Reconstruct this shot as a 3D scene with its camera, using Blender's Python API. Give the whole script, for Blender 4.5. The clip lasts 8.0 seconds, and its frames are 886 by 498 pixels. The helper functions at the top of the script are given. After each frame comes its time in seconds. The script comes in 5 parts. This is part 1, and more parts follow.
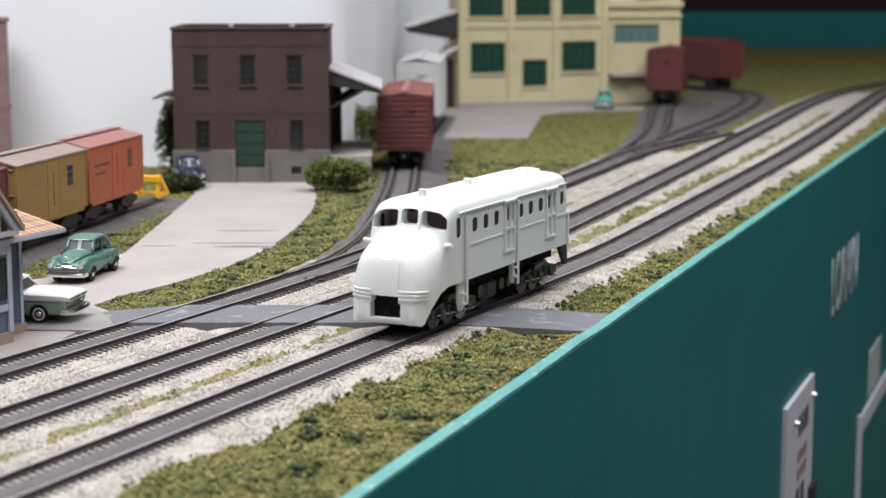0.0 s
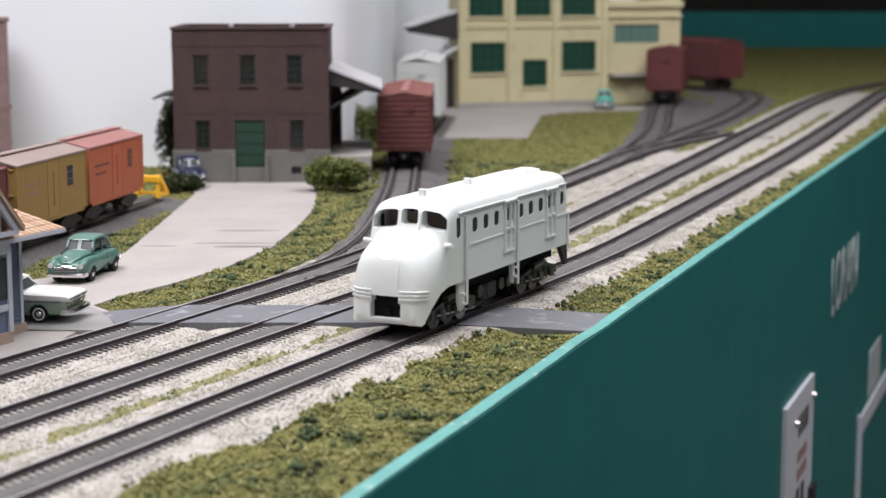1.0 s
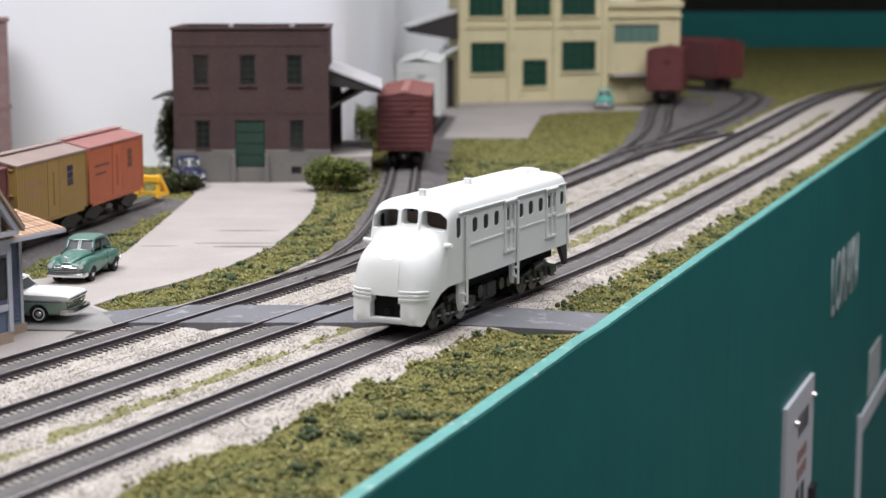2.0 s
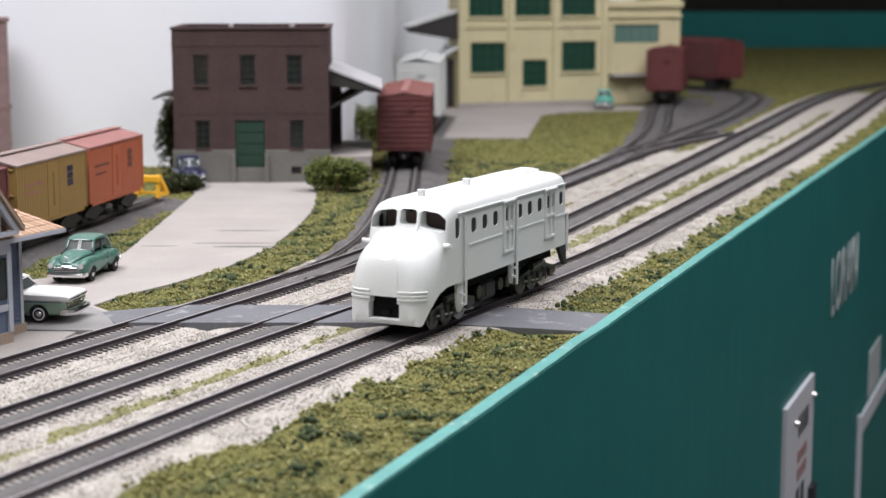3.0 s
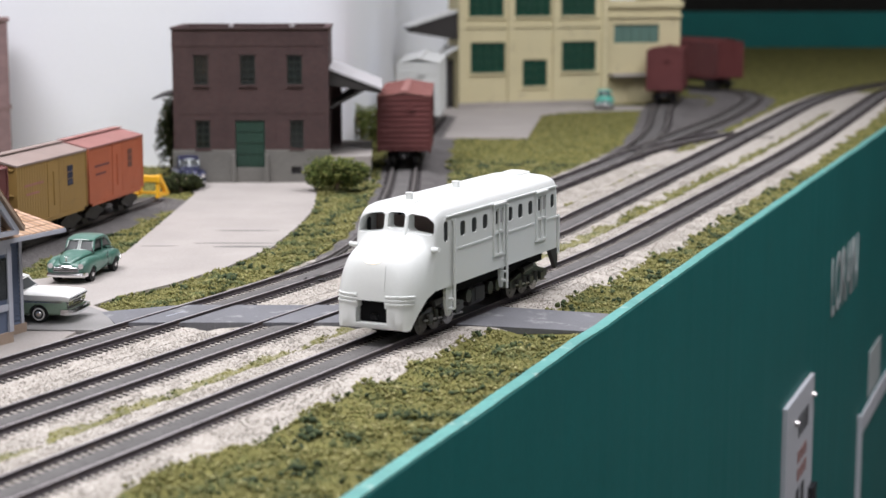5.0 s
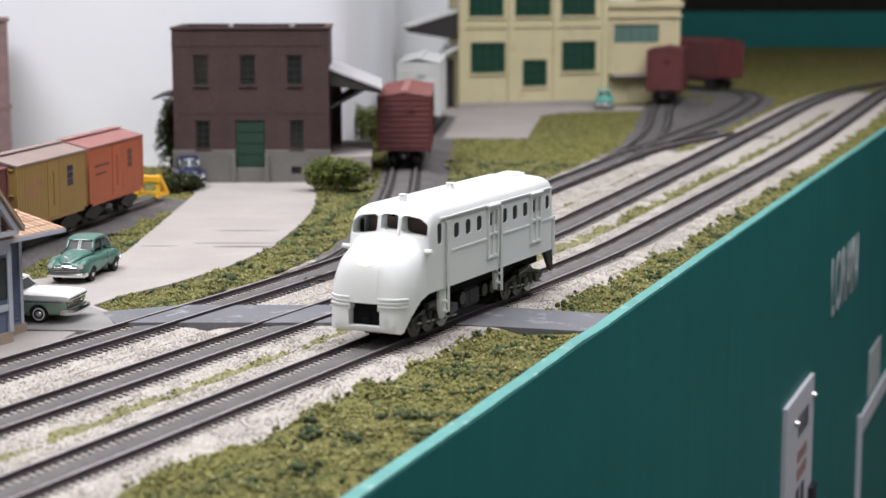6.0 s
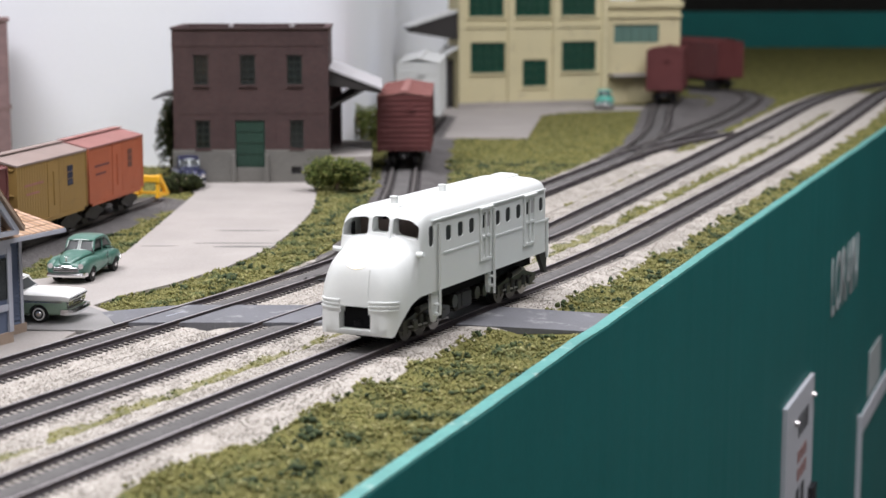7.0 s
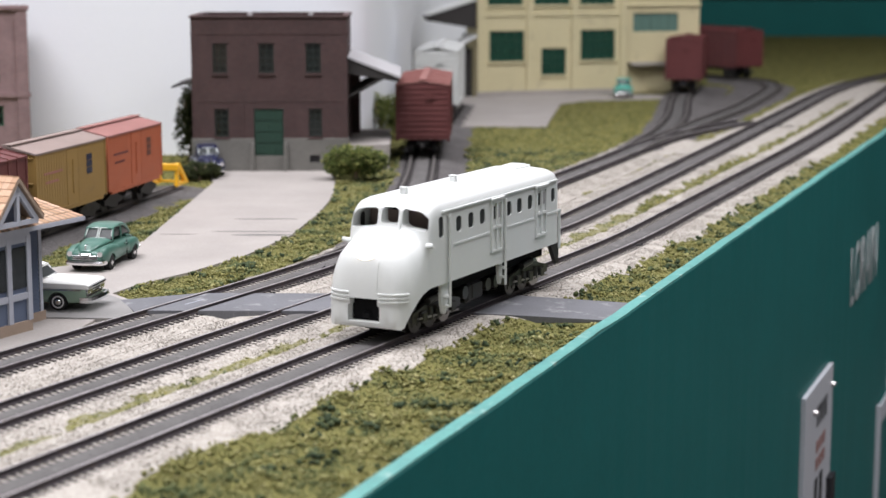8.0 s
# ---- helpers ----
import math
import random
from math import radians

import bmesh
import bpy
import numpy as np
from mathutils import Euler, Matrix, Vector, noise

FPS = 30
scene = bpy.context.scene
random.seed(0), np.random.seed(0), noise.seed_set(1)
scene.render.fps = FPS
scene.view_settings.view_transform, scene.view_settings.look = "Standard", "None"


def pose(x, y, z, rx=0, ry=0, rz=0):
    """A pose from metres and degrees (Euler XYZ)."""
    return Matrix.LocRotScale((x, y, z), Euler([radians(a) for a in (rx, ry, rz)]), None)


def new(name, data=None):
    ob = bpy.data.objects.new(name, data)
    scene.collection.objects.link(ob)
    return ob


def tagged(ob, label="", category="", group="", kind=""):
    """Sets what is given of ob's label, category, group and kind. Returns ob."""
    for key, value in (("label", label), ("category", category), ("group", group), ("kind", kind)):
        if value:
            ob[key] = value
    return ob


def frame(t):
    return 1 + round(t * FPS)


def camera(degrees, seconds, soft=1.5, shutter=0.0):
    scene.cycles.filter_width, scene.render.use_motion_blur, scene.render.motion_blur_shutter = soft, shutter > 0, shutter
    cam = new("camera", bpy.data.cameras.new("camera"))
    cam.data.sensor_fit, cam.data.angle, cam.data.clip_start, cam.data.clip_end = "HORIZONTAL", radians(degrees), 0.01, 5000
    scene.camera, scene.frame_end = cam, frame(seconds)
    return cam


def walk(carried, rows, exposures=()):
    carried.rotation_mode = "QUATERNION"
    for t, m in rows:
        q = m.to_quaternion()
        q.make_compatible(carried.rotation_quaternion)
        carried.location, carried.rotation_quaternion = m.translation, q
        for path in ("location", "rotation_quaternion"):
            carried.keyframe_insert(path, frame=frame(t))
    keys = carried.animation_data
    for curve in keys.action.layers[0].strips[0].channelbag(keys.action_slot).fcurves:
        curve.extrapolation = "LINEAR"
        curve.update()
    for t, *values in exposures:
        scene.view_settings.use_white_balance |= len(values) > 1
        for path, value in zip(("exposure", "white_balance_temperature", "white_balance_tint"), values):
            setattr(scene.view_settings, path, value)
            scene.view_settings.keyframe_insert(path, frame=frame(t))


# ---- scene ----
# Model railway layout in 1:87; lengths below are in millimetres unless a line says otherwise.
MM = 0.001
cam = camera(28.0, 8.0, soft=1.5)
cam.data.dof.use_dof = True
cam.data.dof.focus_distance = 0.75
cam.data.dof.aperture_fstop = 19.0
EYE = (0.0, 0.0, 0.137)
PATH = [(t, pose(*EYE, 81.14 + tilt, 0, turn)) for t, tilt, turn in (
    (0.0, 0, 0), (7.5, 0, 0), (7.6, -0.01, 0.0), (7.7, -0.06, 0.03), (7.8, -0.22, 0.27),
    (7.9, -0.30, 0.48), (8.0, -0.365, 0.60))]
walk(cam, PATH)

# ---- light: a windowless club room under ceiling panels ----
world = bpy.data.worlds.new("room_air")
scene.world = world
world.use_nodes = True
world.node_tree.nodes["Background"].inputs[0].default_value = (0.95, 0.97, 1.0, 1)
world.node_tree.nodes["Background"].inputs[1].default_value = 0.25
scene.view_settings.exposure = 0.0


def ceiling_lamp(x, y, z, sx, sy, watts, colour=(0.995, 0.978, 1.03)):
    d = bpy.data.lights.new("ceiling_lamp", "AREA")
    d.shape, d.size, d.size_y, d.energy, d.color = "RECTANGLE", sx, sy, watts, colour
    ob = new("ceiling_lamp", d)
    ob.matrix_world = pose(x, y, z)
    return ob


ceiling_lamp(-0.45, 0.45, 1.38, 1.2, 0.3, 29.5)
ceiling_lamp(0.95, 0.60, 1.38, 0.6, 0.3, 7.5)
ceiling_lamp(0.62, 1.12, 1.38, 0.7, 0.3, 17)
ceiling_lamp(-0.60, 0.95, 1.38, 0.3, 1.2, 7)
ceiling_lamp(-0.25, -1.10, 1.38, 1.2, 0.3, 14)


# ---- materials ----
def nodes_of(name):
    m = bpy.data.materials.new(name)
    m.use_nodes = True
    nt = m.node_tree
    return m, nt, nt.nodes["Principled BSDF"]


def noise_node(nt, coord, scale, detail=4.0, rough=0.6):
    n = nt.nodes.new("ShaderNodeTexNoise")
    n.inputs["Scale"].default_value, n.inputs["Detail"].default_value = scale, detail
    n.inputs["Roughness"].default_value = rough
    nt.links.new(coord, n.inputs["Vector"])
    return n.outputs["Fac"]


def ramp(nt, fac, stops):
    r = nt.nodes.new("ShaderNodeValToRGB")
    el = r.color_ramp.elements
    while len(el) < len(stops):
        el.new(0.5)
    for e, (p, c) in zip(el, stops):
        e.position, e.color = p, (*c, 1) if len(c) == 3 else c
    nt.links.new(fac, r.inputs[0])
    return r.outputs["Color"]


def mix(nt, fac, a, b, mode="MIX"):
    n = nt.nodes.new("ShaderNodeMix")
    n.data_type, n.blend_type = "RGBA", mode
    for sock, v in ((n.inputs[0], fac), (n.inputs[6], a), (n.inputs[7], b)):
        if hasattr(v, "is_linked"):
            nt.links.new(v, sock)
        elif isinstance(v, (int, float)):
            sock.default_value = v
        else:
            sock.default_value = (*v, 1)
    return n.outputs[2]


def bumped(nt, bsdf, height, strength, dist):
    b = nt.nodes.new("ShaderNodeBump")
    b.inputs["Strength"].default_value, b.inputs["Distance"].default_value = strength, dist * MM
    nt.links.new(height, b.inputs["Height"])
    nt.links.new(b.outputs[0], bsdf.inputs["Normal"])


def object_coord(nt):
    return nt.nodes.new("ShaderNodeTexCoord").outputs["Object"]


def plain(name, colour, rough=0.6, metal=0.0, vary=0.25, fine=1500.0, coarse=60.0, bump=0.15, worn=None, wear=0.0, spec=0.5):
    """Paint or plastic with fine grain, broad stains and, where given, a worn colour in patches."""
    m, nt, b = nodes_of(name)
    co = object_coord(nt)
    a = noise_node(nt, co, fine)
    c = noise_node(nt, co, coarse)
    lo = tuple(v * (1 - vary) for v in colour)
    hi = tuple(min(1, v * (1 + vary * 0.7)) for v in colour)
    col = mix(nt, 0.5, ramp(nt, a, ((0.3, lo), (0.7, hi))), ramp(nt, c, ((0.3, lo), (0.7, hi))))
    if worn:
        col = mix(nt, ramp(nt, noise_node(nt, co, coarse * 2.5, 6, 0.7), ((0.62 - wear, (0, 0, 0)), (0.75 - wear * 0.6, (1, 1, 1)))), col, worn)
    nt.links.new(col, b.inputs["Base Color"])
    b.inputs["Roughness"].default_value, b.inputs["Metallic"].default_value = rough, metal
    b.inputs["Specular IOR Level"].default_value = spec
    if bump:
        bumped(nt, b, a, bump, 0.15)
    return m


def by_piece(name, stops, rough=0.9, fine=1500.0, per_object=False):
    """Loose pieces whose colour changes from piece to piece."""
    m, nt, b = nodes_of(name)
    src = nt.nodes.new("ShaderNodeObjectInfo").outputs["Random"] if per_object else nt.nodes.new("ShaderNodeNewGeometry").outputs["Random Per Island"]
    col = ramp(nt, src, stops)
    n = noise_node(nt, object_coord(nt), fine)
    col = mix(nt, 0.5, col, ramp(nt, n, ((0.3, (0.65, 0.65, 0.65)), (0.7, (1, 1, 1)))), "MULTIPLY")
    nt.links.new(col, b.inputs["Base Color"])
    b.inputs["Roughness"].default_value = rough
    b.inputs["Specular IOR Level"].default_value = 0.2
    return m


def brick_wall(name, c1, c2, mortar, rough=0.85, row=0.9, length=2.5):
    m, nt, b = nodes_of(name)
    tc = nt.nodes.new("ShaderNodeTexCoord")
    geo = nt.nodes.new("ShaderNodeSeparateXYZ")
    nt.links.new(tc.outputs["Object"], geo.inputs[0])
    add = nt.nodes.new("ShaderNodeMath")
    add.operation = "ADD"
    nt.links.new(geo.outputs[0], add.inputs[0])
    nt.links.new(geo.outputs[1], add.inputs[1])
    comb = nt.nodes.new("ShaderNodeCombineXYZ")
    nt.links.new(add.outputs[0], comb.inputs[0])
    nt.links.new(geo.outputs[2], comb.inputs[1])
    br = nt.nodes.new("ShaderNodeTexBrick")
    br.inputs["Scale"].default_value = 1.0
    br.inputs["Brick Width"].default_value, br.inputs["Row Height"].default_value = length * MM, row * MM
    br.inputs["Mortar Size"].default_value = 0.12 * MM
    for k, c in (("Color1", c1), ("Color2", c2), ("Mortar", mortar)):
        br.inputs[k].default_value = (*c, 1)
    nt.links.new(comb.outputs[0], br.inputs["Vector"])
    n = noise_node(nt, tc.outputs["Object"], 45, 6)
    col = mix(nt, 0.6, br.outputs["Color"], ramp(nt, n, ((0.3, (0.5, 0.5, 0.5)), (0.7, (1, 1, 1)))), "MULTIPLY")
    nt.links.new(col, b.inputs["Base Color"])
    b.inputs["Roughness"].default_value = rough
    bumped(nt, b, br.outputs["Fac"], -0.3, 0.2)
    return m


def glowing(name, colour, strength):
    m, nt, b = nodes_of(name)
    b.inputs["Base Color"].default_value = (*colour, 1)
    b.inputs["Emission Color"].default_value = (*colour, 1)
    b.inputs["Emission Strength"].default_value = strength
    return m


def glass(name, tint=(0.02, 0.025, 0.03), rough=0.08):
    m, nt, b = nodes_of(name)
    b.inputs["Base Color"].default_value = (*tint, 1)
    b.inputs["Roughness"].default_value = rough
    return m


M = dict(
    shell=plain("white_resin", (0.70, 0.72, 0.705), 0.42, vary=0.03, fine=900, coarse=40, bump=0.04),
    black=plain("black_plastic", (0.018, 0.017, 0.018), 0.55, vary=0.35, worn=(0.05, 0.045, 0.04), wear=0.05),
    truck=plain("truck_black", (0.022, 0.021, 0.018), 0.28, vary=0.4, worn=(0.09, 0.08, 0.06), wear=0.03),
    motor=plain("dark_metal_chassis", (0.006, 0.006, 0.007), 0.8, spec=0.15),
    steel=plain("worn_steel", (0.42, 0.40, 0.40), 0.32, 0.9, vary=0.3, fine=600, coarse=90),
    rail=plain("rail_brown", (0.052, 0.042, 0.048), 0.5, 0.3, vary=0.4, fine=800, worn=(0.09, 0.065, 0.05), wear=0.08),
    spur_rail=plain("dusty_spur_rail", (0.12, 0.11, 0.105), 0.8, vary=0.3),
    railhead=plain("rail_head", (0.46, 0.42, 0.43), 0.35, 0.7, vary=0.3, fine=600, coarse=120, worn=(0.08, 0.07, 0.07), wear=0.06),
    tie=by_piece("tie_plastic", ((0.0, (0.022, 0.019, 0.020)), (0.6, (0.036, 0.031, 0.032)), (1.0, (0.07, 0.06, 0.056))), 0.85, per_object=True),
    fascia=plain("teal_paint", (0.0105, 0.142, 0.136), 0.5, vary=0.12, fine=260, coarse=14, bump=0.14, spec=0.22),
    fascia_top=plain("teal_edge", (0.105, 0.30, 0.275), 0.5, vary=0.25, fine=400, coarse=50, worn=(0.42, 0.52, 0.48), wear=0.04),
    concrete=plain("old_concrete", (0.335, 0.308, 0.288), 0.9, vary=0.20, fine=900, coarse=22, bump=0.2, worn=(0.30, 0.28, 0.265), wear=0.06),
    asphalt=plain("grey_crossing", (0.135, 0.137, 0.150), 0.8, vary=0.25, fine=1200, coarse=35, bump=0.3, worn=(0.3, 0.3, 0.3), wear=0.06),
    road=plain("worn_grey_road", (0.235, 0.228, 0.222), 0.85, vary=0.2, fine=1200, coarse=30, bump=0.25),
    base=plain("grey_foundation", (0.145, 0.14, 0.128), 0.9, vary=0.2, fine=700, coarse=40),
    brick=brick_wall("red_brick", (0.064, 0.030, 0.030), (0.084, 0.042, 0.040), (0.058, 0.045, 0.043)),
    brick2=brick_wall("mauve_brick", (0.24, 0.145, 0.15), (0.29, 0.18, 0.185), (0.25, 0.19, 0.19)),
    cream=plain("cream_stucco", (0.56, 0.50, 0.31), 0.85, vary=0.12, fine=500, coarse=18, worn=(0.42, 0.37, 0.24), wear=0.05),
    door_green=plain("dark_green_door", (0.010, 0.042, 0.027), 0.55, vary=0.2),
    sash_dark=plain("dark_green_sash", (0.010, 0.018, 0.014), 0.5, vary=0.2),
    green=plain("green_sash", (0.014, 0.070, 0.040), 0.5, vary=0.2),
    green_glass=glass("green_pane", (0.012, 0.052, 0.034), 0.2),
    car_glass=plain("car_window_glass", (0.030, 0.034, 0.034), 0.35, vary=0.1, bump=0.0, spec=0.2),
    pale_sash=plain("faded_green_sash", (0.085, 0.16, 0.13), 0.5, vary=0.15),
    pale_pane=glass("pale_green_pane", (0.11, 0.19, 0.16), 0.25),
    dark_glass=glass("dark_pane", (0.015, 0.02, 0.02), 0.12),
    boxred=plain("boxcar_red", (0.115, 0.031, 0.030), 0.6, vary=0.2, worn=(0.20, 0.075, 0.065), wear=0.03),
    darkred=plain("oxide_red", (0.115, 0.026, 0.026), 0.65, vary=0.2),
    orange=plain("reefer_orange", (0.38, 0.100, 0.045), 0.55, vary=0.12, worn=(0.30, 0.10, 0.055), wear=0.03),
    yellow=plain("reefer_yellow", (0.27, 0.165, 0.048), 0.55, vary=0.12, worn=(0.20, 0.13, 0.05), wear=0.03),
    roofgrey=plain("roof_grey_brown", (0.25, 0.19, 0.17), 0.7, vary=0.15),
    roofpink=plain("dusty_red_roof", (0.28, 0.125, 0.112), 0.7, vary=0.15),
    silver=plain("silver_car", (0.62, 0.63, 0.62), 0.5, vary=0.1),
    bumper=plain("bumper_yellow", (0.85, 0.45, 0.02), 0.5, vary=0.08),
    cargreen=plain("car_green", (0.062, 0.150, 0.118), 0.32, vary=0.08, bump=0.02),
    carpale=plain("car_pale_green", (0.26, 0.36, 0.27), 0.3, vary=0.06, bump=0.02),
    carwhite=plain("car_white", (0.80, 0.80, 0.78), 0.3, vary=0.04, bump=0.02),
    carblue=plain("car_blue", (0.017, 0.020, 0.052), 0.25, vary=0.08, bump=0.02),
    carteal=plain("car_teal", (0.10, 0.40, 0.33), 0.25, vary=0.08, bump=0.02),
    trimpale=plain("pale_window_trim", (0.62, 0.66, 0.64), 0.35, 0.3, vary=0.05, bump=0.02),
    chrome=plain("chrome", (0.75, 0.75, 0.76), 0.18, 1.0, vary=0.05, bump=0.02),
    tyre=plain("tyre", (0.012, 0.012, 0.012), 0.8),
    siding=plain("blue_siding", (0.105, 0.135, 0.205), 0.75, vary=0.12),
    trimgrey=plain("grey_trim", (0.42, 0.44, 0.50), 0.7, vary=0.1),
    timber=plain("tan_base_timber", (0.34, 0.26, 0.20), 0.85, vary=0.15),
    shingle=by_piece("cedar_shingle", ((0.0, (0.50, 0.32, 0.21)), (0.5, (0.60, 0.40, 0.275)), (1.0, (0.68, 0.48, 0.35))), 0.8),
    sign=plain("sign_white", (0.55, 0.56, 0.60), 0.5, vary=0.06),
    letter=plain("letter_grey", (0.42, 0.46, 0.46), 0.5, vary=0.06),
    ink=plain("ink", (0.012, 0.012, 0.015), 0.5),
    ink_brown=plain("faded_dark_ink", (0.12, 0.045, 0.030), 0.6),
    inkred=plain("faded_red_ink", (0.30, 0.13, 0.11), 0.6),
    tarroof=plain("tar_roof", (0.10, 0.075, 0.07), 0.9),
    tinroof=plain("tin_roof", (0.46, 0.45, 0.46), 0.55, 0.2, vary=0.12),
    soffit=plain("dark_timber", (0.03, 0.027, 0.026), 0.8),
    backdrop=plain("sky_board", (0.80, 0.82, 0.86), 0.9, vary=0.02, fine=300, coarse=3, bump=0.02),
    room=plain("room_wall", (0.62, 0.62, 0.60), 0.9, vary=0.05, fine=50, coarse=2, bump=0.0),
    floor=plain("room_floor", (0.12, 0.11, 0.10), 0.7, vary=0.1, fine=50, coarse=3, bump=0.0),
    dark=plain("near_black_sheet", (0.012, 0.012, 0.010), 0.95, vary=0.3, fine=60, coarse=8, bump=0.0),
)


# ---- mesh helpers, all in millimetres ----
def part(name, bm, material, parent=None, label="", smooth=False, kind=""):
    bmesh.ops.scale(bm, vec=(MM, MM, MM), verts=bm.verts)
    bmesh.ops.recalc_face_normals(bm, faces=bm.faces)
    me = bpy.data.meshes.new(name)
    bm.to_mesh(me)
    bm.free()
    me.materials.append(material)
    if smooth:
        for p in me.polygons:
            p.use_smooth = True
        me.set_sharp_from_angle(angle=radians(38))
    ob = new(name, me)
    ob.parent = parent
    return tagged(ob, label, kind=kind)


def raw(name, verts, faces, material, parent=None, label="", kind=""):
    me = bpy.data.meshes.new(name)
    me.from_pydata([tuple(v) for v in np.asarray(verts) * MM], [], faces if isinstance(faces, list) else faces.tolist())
    me.materials.append(material)
    ob = new(name, me)
    ob.parent = parent
    return tagged(ob, label, kind=kind)


def thing(name, x, y, z, rz, label, category, group=""):
    ob = new(name)
    ob.empty_display_size = 0.01
    ob.matrix_basis = pose(x * MM, y * MM, z * MM, 0, 0, rz)
    return tagged(ob, label, category, group)


def box(bm, x0, y0, z0, x1, y1, z1, bevel=0.0):
    r = bmesh.ops.create_cube(bm, size=1.0, matrix=Matrix.Translation(((x0 + x1) / 2, (y0 + y1) / 2, (z0 + z1) / 2)) @ Matrix.Diagonal((abs(x1 - x0), abs(y1 - y0), abs(z1 - z0), 1)))
    if bevel:
        edges = list({e for v in r["verts"] for e in v.link_edges})
        bmesh.ops.bevel(bm, geom=edges, offset=bevel, segments=1, affect="EDGES", clamp_overlap=True)
    return bm


def boxed(*a, bevel=0.0):
    return box(bmesh.new(), *a, bevel=bevel)


def rod(bm, a, b, r, seg=8, r2=None):
    a, b = Vector(a), Vector(b)
    d = b - a
    m = Matrix.Translation((a + b) / 2) @ d.to_track_quat("Z", "Y").to_matrix().to_4x4()
    bmesh.ops.create_cone(bm, cap_ends=True, segments=seg, radius1=r, radius2=r if r2 is None else r2, depth=d.length, matrix=m)
    return bm


def prism(bm, outline, axis, a, b):
    """Extrudes a 2D outline along axis 0, 1 or 2, from a to b."""
    def put(p, w):
        q = list(p)
        q.insert(axis, w)
        return bm.verts.new(q)
    va, vb = [put(p, a) for p in outline], [put(p, b) for p in outline]
    n = len(outline)
    bm.faces.new(va)
    bm.faces.new(vb[::-1])
    for i in range(n):
        bm.faces.new((va[i], vb[i], vb[(i + 1) % n], va[(i + 1) % n]))
    return bm


def loft(bm, rings, cap=True, closed=True):
    vs = [[bm.verts.new(p) for p in r] for r in rings]
    n = len(rings[0])
    for a, b in zip(vs[:-1], vs[1:]):
        for i in range(n if closed else n - 1):
            bm.faces.new((a[i], b[i], b[(i + 1) % n], a[(i + 1) % n]))
    if cap:
        bm.faces.new(vs[0][::-1])
        bm.faces.new(vs[-1])
    return bm


def rounded(x0, y0, x1, y1, r, seg=4):
    pts = []
    for cx, cy, a0 in ((x1 - r, y1 - r, 0), (x0 + r, y1 - r, 90), (x0 + r, y0 + r, 180), (x1 - r, y0 + r, 270)):
        for k in range(seg + 1):
            a = radians(a0 + 90 * k / seg)
            pts.append((cx + r * math.cos(a), cy + r * math.sin(a)))
    return pts


def solid_cut(body, cutters):
    """Cuts closed bmeshes out of a closed bmesh, and gives back a bmesh."""
    def temp(bm, name):
        bmesh.ops.recalc_face_normals(bm, faces=bm.faces)
        me = bpy.data.meshes.new(name)
        bm.to_mesh(me)
        bm.free()
        return new(name, me)
    base = temp(body, "work_body")
    made = [temp(c, "work_cutter") for c in cutters]
    for c in made:
        md = base.modifiers.new("cut", "BOOLEAN")
        md.operation, md.solver, md.object = "DIFFERENCE", "EXACT", c
    out = bmesh.new()
    ev = base.evaluated_get(bpy.context.evaluated_depsgraph_get())
    me = ev.to_mesh()
    out.from_mesh(me)
    ev.to_mesh_clear()
    for ob in [base, *made]:
        me = ob.data
        bpy.data.objects.remove(ob)
        bpy.data.meshes.remove(me)
    return out


# ---- plan of the tracks ----
def track_path(x, y, heading, pieces, step=3.0):
    """Points and headings along straights (length, 0) and arcs (length, degrees turned to the left)."""
    out = [(x, y, heading)]
    for length, turn in pieces:
        n = max(1, int(length / step))
        for _ in range(n):
            heading -= turn / n / 2
            x += length / n * math.sin(radians(heading))
            y += length / n * math.cos(radians(heading))
            heading -= turn / n / 2
            out.append((x, y, heading))
    return np.array(out)


H1 = 25.8
U1 = (math.sin(radians(H1)), math.cos(radians(H1)))
N1 = (math.cos(radians(H1)), -math.sin(radians(H1)))
C1 = (-114.6, 469.4)


def beside(off, back):
    return C1[0] + N1[0] * off - U1[0] * back, C1[1] + N1[1] * off - U1[1] * back


LINE1 = track_path(*beside(0, 130), H1, ((520, 0), (120, 4.8), (350, 0.3), (300, 1.6), (480, 0.3), (420, -14)))
LINE2 = track_path(*beside(-50.8, 130), H1, ((575, 0), (90, 6.1), (400, 0.6), (480, 0.4), (180, -3.5), (420, -16)))


def bend(points, step=3.0):
    """A smooth curve through a few points of the plan, with its headings."""
    p = np.array(points, float)
    p = np.vstack([2 * p[0] - p[1], p, 2 * p[-1] - p[-2]])
    out = []
    for q0, q1, q2, q3 in zip(p, p[1:], p[2:], p[3:]):
        for t in np.linspace(0, 1, max(2, int(np.hypot(*(q2 - q1)) / step)), endpoint=False):
            out.append(0.5 * (2 * q1 + (q2 - q0) * t + (2 * q0 - 5 * q1 + 4 * q2 - q3) * t * t + (3 * q1 - q0 - 3 * q2 + q3) * t ** 3))
    out = np.array(out + [p[-2]])
    d = np.gradient(out, axis=0)
    return np.column_stack([out, np.degrees(np.arctan2(d[:, 0], d[:, 1]))])


